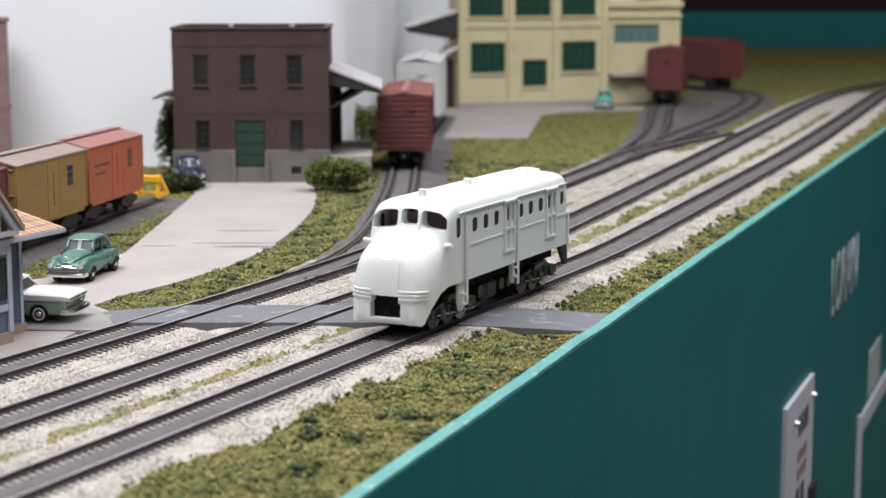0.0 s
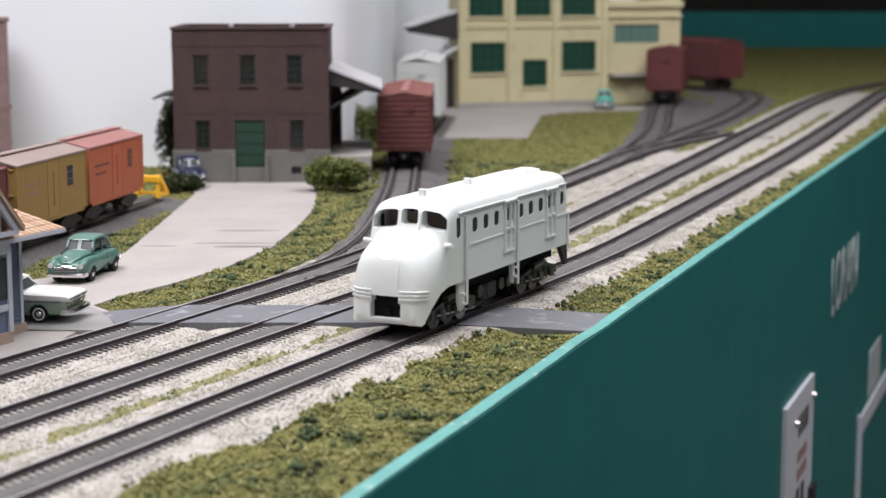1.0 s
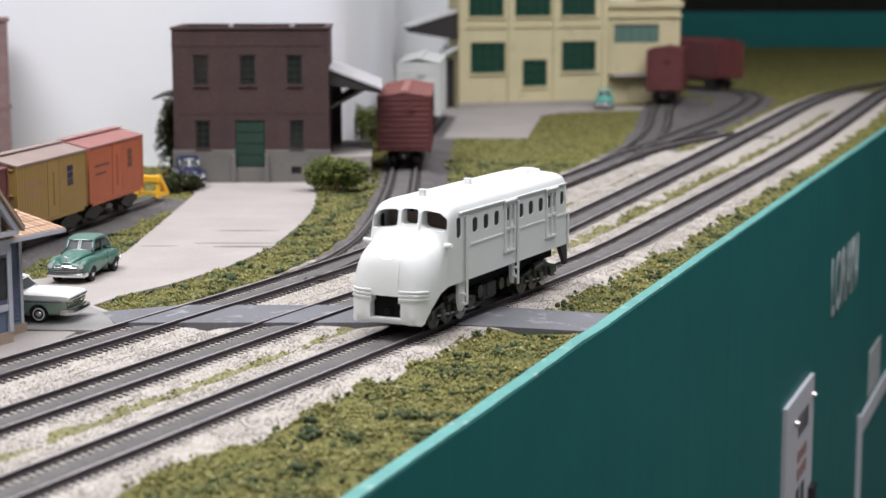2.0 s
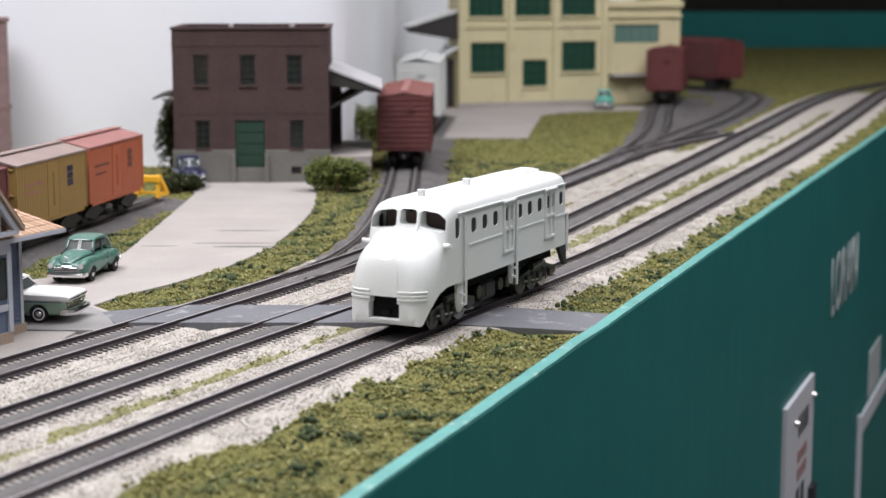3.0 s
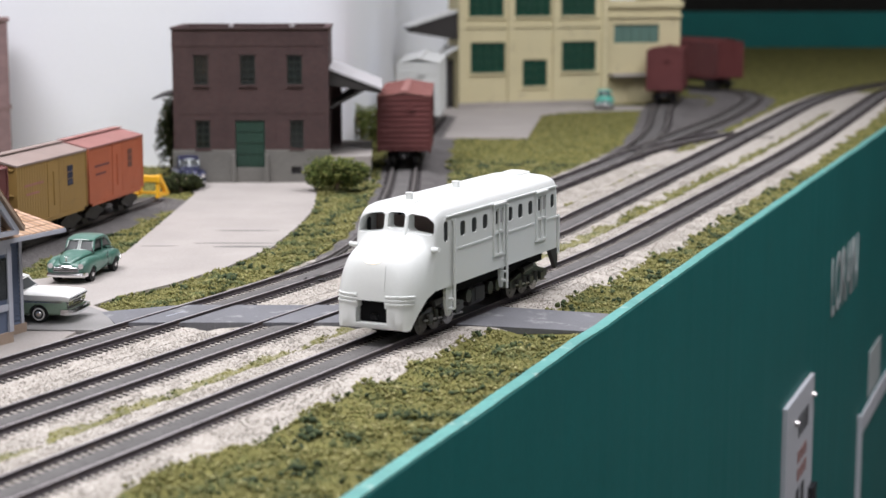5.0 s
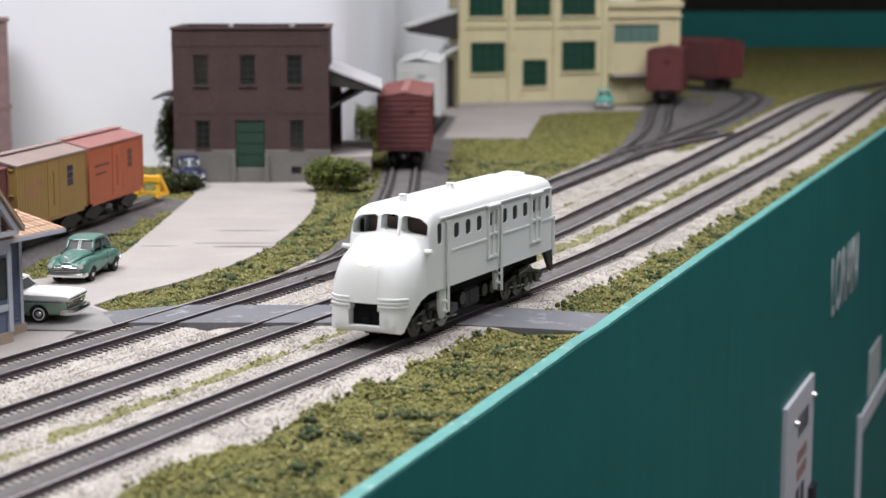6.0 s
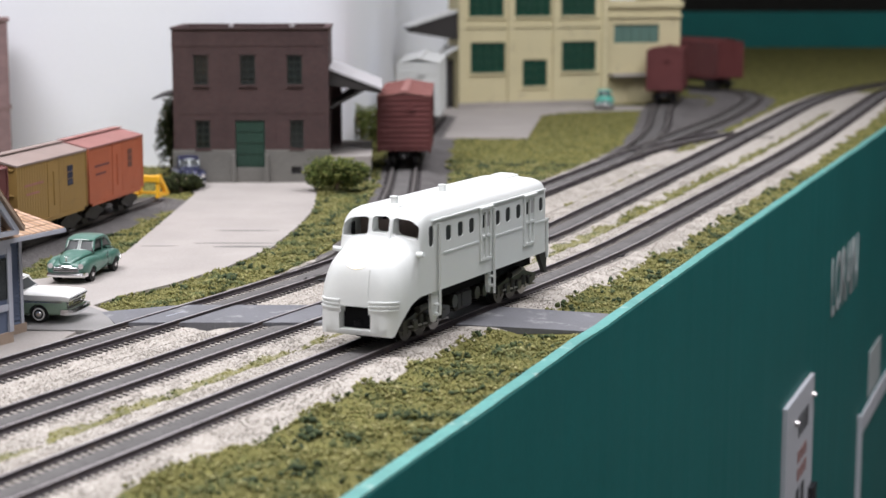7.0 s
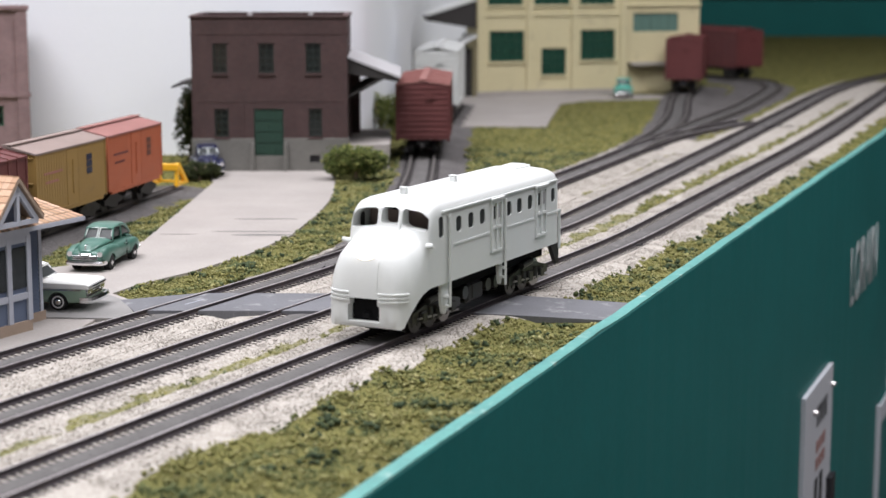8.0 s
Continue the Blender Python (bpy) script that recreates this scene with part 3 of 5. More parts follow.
arc = [(-150 + 78 * math.sin(radians(a)), 1388 - 78 * math.cos(radians(a))) for a in range(0, 87, 9)]
arc2 = [(38 - 80 * math.cos(radians(a)), 2080 + 80 * math.sin(radians(a))) for a in range(0, 91, 15)]
wall_along("backdrop", [(-1200, 1310), (-700, 1310), (-400, 1310), *arc, (-58, 1750), *arc2, (150, 2160), (262, 2160)], -60, 700, 6, M["backdrop"], "white sky backdrop board with a rounded corner", "backdrop")
part("wall_far", boxed(-300, 3420, -60, 2300, 3440, 62), M["fascia"], kind="structure")
# Near-black sheet added to give the darkness above the far teal wall.
part("curtain", boxed(268, 3900, -800, 2600, 3930, 1350), M["dark"], kind="structure")
part("wall_north", boxed(-2500, 4000, -1200, 3000, 4060, 1400), M["room"], kind="structure")
part("wall_south", boxed(-2500, -2600, -1200, 3000, -2540, 1400), M["room"], kind="structure")
part("wall_west", boxed(-2560, -2540, -1200, -2500, 4000, 1400), M["room"], kind="structure")
part("wall_east", boxed(3000, -2540, -1200, 3060, 4000, 1400), M["room"], kind="structure")
part("floor", boxed(-2500, -2540, -1260, 3000, 4000, -1200), M["floor"], kind="structure")
part("ceiling", boxed(-2500, -2540, 1400, 3000, 4000, 1440), M["backdrop"], kind="structure")


# ---- tracks ----
RAIL = [(-1.0, -2.1), (1.0, -2.1), (1.0, -1.8), (0.3, -1.5), (0.3, -0.75), (0.52, -0.6), (0.52, 0.0), (-0.52, 0.0), (-0.52, -0.6), (-0.3, -0.75), (-0.3, -1.5), (-1.0, -1.8)]


def rail_mesh(path, off, parent, main=True):
    rings = []
    for x, y, h in path:
        nx, ny = math.cos(radians(h)), -math.sin(radians(h))
        rings.append([(x + nx * (off + a), y + ny * (off + a), z) for a, z in RAIL])
    ob = part("rail", loft(bmesh.new(), rings), M["rail" if main else "spur_rail"], parent)
    ob.data.materials.append(M["railhead" if main else "spur_rail"])
    for p in ob.data.polygons:
        if p.normal.z > 0.8 and p.center.z > -0.0003:
            p.material_index = 1
    return ob


GRIT = plain("packed_cinders", (0.108, 0.102, 0.100), 0.9, vary=0.3, fine=1400, coarse=70, bump=0.25, worn=(0.22, 0.21, 0.20), wear=0.03)
GRIT_DARK = plain("spur_cinders", (0.085, 0.080, 0.078), 0.95, vary=0.4, fine=1400, coarse=60, bump=0.5)
TIE_GAP = 3.4
tie_bm = boxed(-12.6, -0.78, -3.8, 12.6, 0.78, -2.0, bevel=0.12)
for sx in (-8.25, 8.25):
    for k in (-1.35, 1.35):
        box(tie_bm, sx + k - 0.4, -0.45, -2.01, sx + k + 0.4, 0.45, -1.75)
tie_first = part("tie", tie_bm, M["tie"])
TIE_MESH = tie_first.data
bpy.data.objects.remove(tie_first)


def build_track(name, path, label, singles, dark=False):
    t = thing(name, 0, 0, 0, 0, label, "railway track", "tracks")
    rail_mesh(path[::4] if len(path) > 60 else path, -8.25, t, singles > 0)
    rail_mesh(path[::4] if len(path) > 60 else path, 8.25, t, singles > 0)
    s = np.concatenate([[0], np.cumsum(np.hypot(*np.diff(path[:, :2], axis=0).T))])
    rings = []
    for k, (x, y, h) in enumerate(path[::2]):
        nx, ny = math.cos(radians(h)), -math.sin(radians(h))
        rings.append([(x + nx * o, y + ny * o, z + 0.12 * noise.noise((k * 0.7, o, 2.0))) for o, z in ((-4.9, -3.4), (-4.6, -2.3), (-4.0, -1.85), (0, -1.75), (4.0, -1.85), (4.6, -2.3), (4.9, -3.4))])
    part("cinder_bed", loft(bmesh.new(), rings), GRIT_DARK if dark else GRIT, t, "packed grey cinders between the rails", smooth=True)
    far = bmesh.new()
    for k, d in enumerate(np.arange(0, s[-1], TIE_GAP)):
        x, y, h = (np.interp(d, s, path[:, i]) for i in range(3))
        if k < singles:
            ob = new("tie", TIE_MESH)
            ob.parent = t
            ob.matrix_basis = pose(x * MM, y * MM, 0, 0, 0, -h + random.uniform(-1, 1))
        else:
            m = pose(x, y, 0, 0, 0, -h)
            bmesh.ops.create_cube(far, size=1.0, matrix=m @ Matrix.Translation((0, 0, -2.85 if singles else -3.75)) @ Matrix.Diagonal((25.2, 1.5, 1.7, 1)))
    if far.verts:
        part("far_tie_bed", far, M["tie"], t, kind="stuff")
    else:
        far.free()
    return t


build_track("track", LINE1, "dark-railed main track in grey cinders beside the fascia", 290)
build_track("track", LINE2, "dark-railed second track in grey cinders and pale ballast", 280)
build_track("track", LINE3, "dark-railed track running past the crossing to the yard turnouts", 260)
build_track("spur_track", SPUR_RED, "cinder-covered spur beside the brick warehouse", 0)
build_track("spur_track", SPUR_FAR, "cinder-covered spur beside the cream factory", 0, True)
build_track("spur_track", SPUR_LOOP, "cinder-covered loop track curving past the red boxcars", 0, True)
build_track("spur_track", SPUR_LEFT, "weedy spur ending at a yellow bumper", 0, True)
build_scatter()


# ---- small trackside pieces ----
def plate(name, x, y, z, rz, lx, ly, h, material, label, category):
    c = thing(name, x, y, z, rz, label, category, "trackside plates")
    part("plate", boxed(-lx / 2, -ly / 2, 0, lx / 2, ly / 2, h, bevel=0.15), material, c)
    for sx in (-1, 1):
        part("pin", rod(bmesh.new(), (sx * lx * 0.38, 0, h), (sx * lx * 0.38, 0, h + 0.5), 0.5, 8), material, c)


for x, y, rz, lx in ((-58.5, 799, -8, 10.5), (159, 1384, -4, 24), (268, 1505, -4, 26), (86.5, 868, -10, 7)):
    plate("throw_plate", x, y, -1.75, rz, lx, 3.0, 0.5, M["black"], "thin black turnout throw plate beside the rail", "turnout plate")
slab("paint_mark", [(-112.2, 706), (-111.6, 706), (-105.6, 717), (-106.2, 717)], -0.75, -0.52, M["trimgrey"], "short white paint line on the crossing boards", "marking")


# ---- buildings ----
def sash(parent, x0, x1, z0, z1, y, cols, rows, frame_mat, pane_mat, proud=0.6):
    """A window in a wall that faces -y: frame, mullions and pane."""
    win = part("window", solid_cut(boxed(x0, y - proud, z0, x1, y + 0.6, z1), [boxed(x0 + 0.9, y - 3, z0 + 0.9, x1 - 0.9, y + 3, z1 - 0.9)]), frame_mat, parent)
    for i in range(1, cols):
        x = x0 + (x1 - x0) * i / cols
        part("mullion", boxed(x - 0.3, y - proud * 0.6, z0 + 0.9, x + 0.3, y + 0.5, z1 - 0.9), frame_mat, win)
    for i in range(1, rows):
        z = z0 + (z1 - z0) * i / rows
        part("mullion", boxed(x0 + 0.9, y - proud * 0.5, z - 0.3, x1 - 0.9, y + 0.45, z + 0.3), frame_mat, win)
    part("pane", boxed(x0 + 0.5, y + 0.7, z0 + 0.5, x1 - 0.5, y + 1.2, z1 - 0.5), pane_mat, win)
    return win


def holed_wall(x0, x1, z0, z1, y0, y1, holes):
    """A wall slab with rectangular openings cut through it."""
    return solid_cut(boxed(x0, y0, z0, x1, y1, z1), [boxed(a, y0 - 3, c, b, y1 + 3, d) for a, b, c, d in holes])


def warehouse():
    b = thing("brick_warehouse", -182, 1198, -5, 2, "dark red brick warehouse with grey foundation, green doors and loading canopy", "warehouse")
    W, D, Hh = 105, 84, 104
    holes = [(14.5, 24, 67, 87), (45.5, 55.5, 67, 87), (77, 87, 67, 87), (15, 24.5, 24, 43), (78.5, 87.5, 24, 43), (41.5, 61.5, 11, 43)]
    part("wall", holed_wall(0, W, 23, Hh, 0, 3, [(a, c, max(d, 20), e) for a, c, d, e in holes]), M["brick"], b)
    f = solid_cut(boxed(-0.8, -0.8, 0, W + 0.8, 3, 23, bevel=0.3), [boxed(41.5, -4, 11, 61.5, 6, 40), boxed(79, -4, 6.5, 86, 6, 11.5)])
    part("foundation", f, M["base"], b, "grey concrete foundation")
    part("vent", boxed(79, 1.0, 6.5, 86, 2.0, 11.5), M["ink"], b)
    part("side_wall", boxed(0, 3, 0, 3, D, Hh), M["brick"], b)
    part("side_wall", boxed(W - 3, 3, 0, W, D, Hh), M["brick"], b)
    part("back_wall", boxed(3, D - 3, 0, W - 3, D, Hh), M["brick"], b)
    part("roof", boxed(3, 3, Hh - 7, W - 3, D - 3, Hh - 5), M["tarroof"], b)
    cap = boxed(-1, -1, Hh, W + 1, 3.4, Hh + 1.6, bevel=0.3)
    box(cap, -1, 3.4, Hh, 3.4, D, Hh + 1.6)
    box(cap, W - 3.4, 3.4, Hh, W + 1, D, Hh + 1.6)
    box(cap, 3.4, D - 3.4, Hh, W - 3.4, D, Hh + 1.6)
    part("coping", cap, M["brick"], b, "dark brick parapet coping")
    band = boxed(-0.3, -0.3, 93, W + 0.3, 0, 95)
    box(band, -0.3, -0.25, 47.5, W + 0.3, 0, 48.7)
    part("brick_band", band, M["brick"], b)
    for x in (0.6, 32, 66, W - 3.4):
        part("pier", boxed(x, -0.4, 23, x + 2.8, 0, 93), M["brick"], b)
    for a, c, d, e in holes[:5]:
        sash(b, a, c, d, e, 1.2, 2, 4, M["sash_dark"], M["dark_glass"])
        part("sill", boxed(a - 0.8, -1.2, d - 1.4, c + 0.8, 0.8, d), M["brick"], b)
        part("lintel", boxed(a - 0.8, -0.6, e, c + 0.8, 0.4, e + 1.8), M["brick"], b)
    d = part("door", boxed(41.7, 1.0, 11, 61.3, 2.0, 42.8), M["door_green"], b, "tall green panelled freight door")
    for i in range(4):
        for k in range(4):
            part("panel", boxed(43 + i * 4.6, 0.5, 12.5 + k * 7.6, 46.6 + i * 4.6, 1.0, 18.6 + k * 7.6), M["door_green"], d)
    for x in (39, 61.5):
        part("bollard", boxed(x, -3.5, 0, x + 2.6, -0.8, 20, bevel=0.4), M["base"], b)
    # canopy and dock along the track side
    r = bmesh.new()
    prism(r, [(W, 78), (W + 36, 64), (W + 36, 62.6), (W, 76.4)], 1, 6, 118)
    part("canopy", r, M["tinroof"], b, "pale tin loading canopy")
    s = bmesh.new()
    prism(s, [(W, 76.2), (W + 35, 62.4), (W + 35, 60.5), (W, 66)], 1, 7, 117)
    part("canopy_frame", s, M["soffit"], b)
    for k in range(5):
        part("bracket", rod(bmesh.new(), (W, 8 + 26 * k, 50), (W + 26, 8 + 26 * k, 64), 0.8), M["soffit"], b)
    k = boxed(W, 4, 0, W + 28, 118, 18)
    part("dock", k, M["concrete"], b, "concrete loading dock")
    part("dock_edge", boxed(W + 27.6, 3.6, 16, W + 28.6, 118.4, 18.6), M["concrete"], b)
    part("annex", boxed(W - 3, D + 2, 0, W + 6, 118, 74), M["brick"], b)
    a = bmesh.new()
    prism(a, [(-14, 58), (0, 62), (0, 60.5), (-14, 56.8)], 1, 2, 60)
    part("awning", a, M["soffit"], b)
    for x, y in ((38, 24), (80, 14)):
        part("roof_vent", rod(bmesh.new(), (x, y, Hh - 6), (x, y, Hh + 3.2), 1.8, 10), M["tinroof"], b)


def mauve_house():
    b = thing("brick_shopfront", -412, 1210, -5, 15, "mauve brick town building with tall narrow windows", "building")
    W, Hh = 114, 110
    holes = [(78, 84, 58, 88), (88, 94, 58, 88), (82, 96, 28, 42), (40, 46, 58, 88), (50, 56, 58, 88), (20, 54, 10, 42)]
    part("wall", holed_wall(0, W, 0, Hh, 0, 3, holes), M["brick2"], b)
    part("side_wall", boxed(W - 3, 3, 0, W, 58, Hh), M["brick2"], b)
    part("side_wall", boxed(0, 3, 0, 3, 58, Hh), M["brick2"], b)
    part("back_wall", boxed(3, 55, 0, W - 3, 58, Hh), M["brick2"], b)
    part("roof", boxed(3, 3, Hh - 6, W - 3, 55, Hh - 4), M["tarroof"], b)
    part("cornice", boxed(-1.5, -2, Hh - 2, W + 1.5, 0, Hh + 1.5, bevel=0.4), M["brick2"], b)
    part("belt_course", boxed(-1, -1.6, 48, W + 1, 0, 51), M["brick2"], b)
    part("pier", boxed(W - 8, -1.2, 0, W, 0, Hh - 2), M["brick2"], b)
    for a, c, d, e in holes:
        sash(b, a, c, d, e, 1.2, 1 if c - a < 10 else 3, 2, M["green"], M["dark_glass"])


def factory():
    b = thing("cream_factory", 16, 1866, -5, 20, "cream stucco factory with green steel sash windows and pilasters", "factory")
    W, Hh = 172, 160
    holes = [(12, 51, 96, 134), (64, 105, 96, 134), (117, 157, 96, 134), (14, 53, 37, 69), (73, 101, 22, 50), (118, 158, 37, 69)]
    part("wall", holed_wall(0, W, 0, Hh, 0, 4, holes), M["cream"], b)
    part("side_wall", boxed(0, 4, 0, 4, 30, Hh), M["cream"], b)
    part("back_wall", boxed(4, 26, 0, W, 30, Hh), M["cream"], b)
    part("roof", boxed(4, 4, Hh - 4, W, 26, Hh - 1), M["tarroof"], b)
    for a, c, d, e in holes:
        sash(b, a, c, d, e, 1.6, 4 if c - a > 30 else 2, 3, M["green"], M["green_glass"])
        part("sill", boxed(a - 1.5, -2, d - 2.2, c + 1.5, 1.2, d), M["cream"], b)
    for x in (0, 55.5, 107, 164):
        part("pilaster", boxed(x, -2.6, 0, x + 7.5, 0, Hh, bevel=0.4), M["cream"], b)
    part("belt_course", boxed(7.5, -1.4, 84, 164, 0, 88), M["cream"], b)
    part("plinth", boxed(-0.6, -3.0, 0, W + 0.6, 0, 6), M["concrete"], b)
    # right wing
    part("wing_wall", holed_wall(W, 262, 0, 120, 6, 10, [(182, 236, 66, 86), (176, 240, 112, 118)]), M["cream"], b)
    sash(b, 182, 236, 66, 86, 7.4, 5, 1, M["pale_sash"], M["pale_pane"])
    part("wing_cornice", boxed(W, 2.5, 104, 264, 6, 110, bevel=0.5), M["cream"], b)
    part("wing_cornice", boxed(W, 3.5, 93, 263, 6, 95.5, bevel=0.5), M["cream"], b)
    part("wing_side", boxed(258, 10, 0, 262, 110, 120), M["cream"], b)
    part("wing_roof", boxed(W, 10, 116, 258, 106, 119), M["tarroof"], b)
    part("loading_door", boxed(200, 5, 4, 230, 6, 40), M["cream"], b)
    part("bay_roof", boxed(176, -6, 30, 226, 6, 33), M["concrete"], b)
    # loading canopy at the track side
    s = bmesh.new()
    prism(s, [(-52, 85), (0, 100), (0, 72), (-12, 74), (-48, 80)], 1, 2, 24)
    part("canopy", s, M["soffit"], b, "dark timber loading canopy")
    part("canopy_roof", prism(bmesh.new(), [(-54, 85.4), (0, 101), (0, 103), (-54, 87)], 1, 0, 26), M["silver"], b, "pale tin canopy roof")
    part("siding_door", boxed(-22, 12, 0, -1, 14, 51), M["soffit"], b)
    part("awning", prism(bmesh.new(), [(-26, 52), (0, 66), (0, 63), (-26, 50)], 1, 0, 20), M["silver"], b)


def station():
    b = thing("station_house", -167, 693, -5, -25.8, "small blue clapboard station with grey trim and cedar shingle roof", "station")
    L, D, Hh = 110, 46, 42.5
    part("foundation", boxed(-D - 1, -L - 1, 0, 1.2, 1, 4.5), M["timber"], b)
    for i in range(20):
        z = 4.5 + i * 1.78
        part("clapboard", prism(bmesh.new(), [(-0.2, z), (0.75, z), (0.1, z + 1.78), (-0.2, z + 1.78)], 1, -L, 0), M["siding"], b)
    boards = bmesh.new()
    box(boards, -D, -L, 4.5, -0.2, 0, Hh)
    part("wall", boards, M["siding"], b)
    for y in (-0.6, -L + 0.6):
        part("corner_board", boxed(-0.5, y - 1.2, 4.5, 0.9, y + 0.6, Hh), M["trimgrey"], b)
    for y0 in (-15.5, -82):
        win = part("window", boxed(0.1, y0, 8, 1.2, y0 + 7.5, 36), M["trimgrey"], b)
        part("pane", boxed(1.2, y0 + 1.4, 10, 1.35, y0 + 6.1, 21.4), M["dark_glass"], win)
        part("pane", boxed(1.2, y0 + 1.4, 22.6, 1.35, y0 + 6.1, 34.4), M["dark_glass"], win)
        part("mullion", boxed(1.35, y0 + 3.4, 10, 1.6, y0 + 4.1, 34.4), M["trimgrey"], win)
    # bay
    part("bay", boxed(0, -44, 0.5, 9, -18, 40), M["siding"], b)
    for x0, x1, y0, y1 in ((0.5, 9.6, -18.4, -17.4), (8.6, 9.8, -44, -18)):
        part("bay_trim", boxed(x0, y0, 35.5, x1, y1, 40), M["trimgrey"], b)
        part("bay_rail", boxed(x0, y0, 13.5, x1, y1, 16), M["trimgrey"], b)
    part("bay_base", boxed(-0.5, -44.6, 0, 9.8, -17.6, 5), M["timber"], b)
    for y in (-18.6, -30, -42.8):
        part("bay_post", boxed(8.7, y - 1.2, 5, 10, y + 1.2, 38), M["trimgrey"], b)
    for y in (-28, -40):
        part("bay_pane", boxed(8.9, y - 0.5, 18, 9.4, y + 8.5, 34), M["dark_glass"], b)
    part("bay_side_pane", boxed(2.5, -18.2, 16, 7, -17.2, 34), M["dark_glass"], b)
    # hip roof with overhang, one row of shingles above another
    o, rise = 12.5, 22.0
    cx = -D / 2
    ring = [(o, o), (o, -L - o), (-D - o, -L - o), (-D - o, o)]
    base = bmesh.new()
    vs = [base.verts.new((x, y, Hh - 1)) for x, y in ring]
    r1, r2 = base.verts.new((cx, o - 37, Hh + rise - 1)), base.verts.new((cx, -L - o + 37, Hh + rise - 1))
    for f in ((vs[0], vs[1], r2, r1), (vs[1], vs[2], r2), (vs[2], vs[3], r1, r2), (vs[3], vs[0], r1), (vs[3], vs[2], vs[1], vs[0])):
        base.faces.new(f)
    roof = part("roof", base, M["timber"], b)
    eave = bmesh.new()
    for (x0, y0), (x1, y1) in zip(ring, ring[1:] + ring[:1]):
        box(eave, min(x0, x1) - 0.4, min(y0, y1) - 0.4, Hh - 2.6, max(x0, x1) + 0.4, max(y0, y1) + 0.4, Hh - 0.9)
    part("eave_board", eave, M["trimgrey"], b)
    rows = 12
    sh = bmesh.new()
    rng = random.Random(3)
    for k in range(rows):
        t0, t1 = k / rows, (k + 1.25) / rows
        for side in range(2):
            for A, B, C, Dd in (((o, o), (o, -L - o), (cx, o - 37), (cx, -L - o + 37)), ((-D - o, o), (o, o), (cx, o - 37), (cx, o - 37))):
                if side and A[0] == o:
                    continue
                length = math.hypot(B[0] - A[0], B[1] - A[1]) * (1 - t0) + (t0 * math.hypot(C[0] - Dd[0], C[1] - Dd[1]))
                n = max(2, int(length / 3.4))
                lerp = lambda p, q, w: (p[0] + (q[0] - p[0]) * w, p[1] + (q[1] - p[1]) * w)
                for i in range(n):
                    w0, w1 = i / n + 0.004, (i + 1) / n - 0.004
                    lift = 0.35 + rng.uniform(0, 0.12)
                    q = []
                    for w, t, h in ((w0, t0, lift), (w1, t0, lift), (w1, min(t1, 1), 0.1), (w0, min(t1, 1), 0.1)):
                        low, high = lerp(A, B, w), lerp(C, Dd, w)
                        p = lerp(low, high, t)
                        q.append((p[0], p[1], Hh - 1 + rise * t + h + 0.15))
                    vsh = [sh.verts.new(p) for p in q] + [sh.verts.new((p[0], p[1], p[2] - 0.45)) for p in q[:2]]
                    sh.faces.new(vsh[:4])
                    sh.faces.new((vsh[0], vsh[4], vsh[5], vsh[1]))
    part("shingle_covering", sh, M["shingle"], b, "orange-tan cedar shingle courses", kind="stuff")
    # gable over the bay
    g = bmesh.new()
    prism(g, [(-44.5, Hh + 3.6), (-31, Hh + 19.5), (-17.5, Hh + 3.6), (-17.5, Hh + 2), (-31, Hh + 17.6), (-44.5, Hh + 2)], 0, -8, 17)
    part("gable_roof", g, M["timber"], b)
    gs = bmesh.new()
    for sg in (-1, 1):
        for k in range(7):
            for i in range(9):
                x0, x1 = -8 + i * 2.8, -8 + (i + 1) * 2.8 - 0.1
                ya, yb = sg * (13.8 - k * 1.95), sg * (13.8 - (k + 1.2) * 1.95)
                za, zb = Hh + 3.9 + k * 2.3 + rng.uniform(0, 0.12), Hh + 3.5 + (k + 1.2) * 2.3
                q = [(x0, -31 + ya, za), (x1, -31 + ya, za), (x1, -31 + yb, min(zb, Hh + 19.9)), (x0, -31 + yb, min(zb, Hh + 19.9)), (x0, -31 + ya, za - 0.45), (x1, -31 + ya, za - 0.45)]
                v = [gs.verts.new(p) for p in q]
                gs.faces.new(v[:4])
                gs.faces.new((v[0], v[4], v[5], v[1]))
    part("gable_shingles", gs, M["shingle"], b, "tan cedar shingle courses", kind="stuff")
    t = bmesh.new()
    prism(t, [(-43, Hh + 2.4), (-31, Hh + 16.6), (-19, Hh + 2.4), (-21.6, Hh + 2.4), (-31, Hh + 13.4), (-40.4, Hh + 2.4)], 0, 14.5, 16)
    box(t, 14.5, -42.5, Hh + 1, 16, -19.5, Hh + 2.8)
    box(t, 14.5, -31.8, Hh + 2, 16, -30.2, Hh + 15)
    part("gable_truss", t, M["trimgrey"], b, "weathered grey gable truss")
    part("gable_wall", prism(bmesh.new(), [(-42, Hh), (-31, Hh + 15), (-20, Hh)], 0, 8, 9), M["siding"], b)


warehouse()
mauve_house()
factory()
station()


# ---- freight cars ----
def wheel_pair(parent, y, r=5.6):
    for sx in (-1, 1):
        w = rod(bmesh.new(), (sx * 7.4, y, r), (sx * 9.6, y, r), r, 20)
        rod(w, (sx * 6.6, y, r), (sx * 7.4, y, r), r + 0.7, 20)
        part("wheel", w, M["black"], parent)
    part("axle", rod(bmesh.new(), (-7, y, r), (7, y, r), 1.0), M["black"], parent)


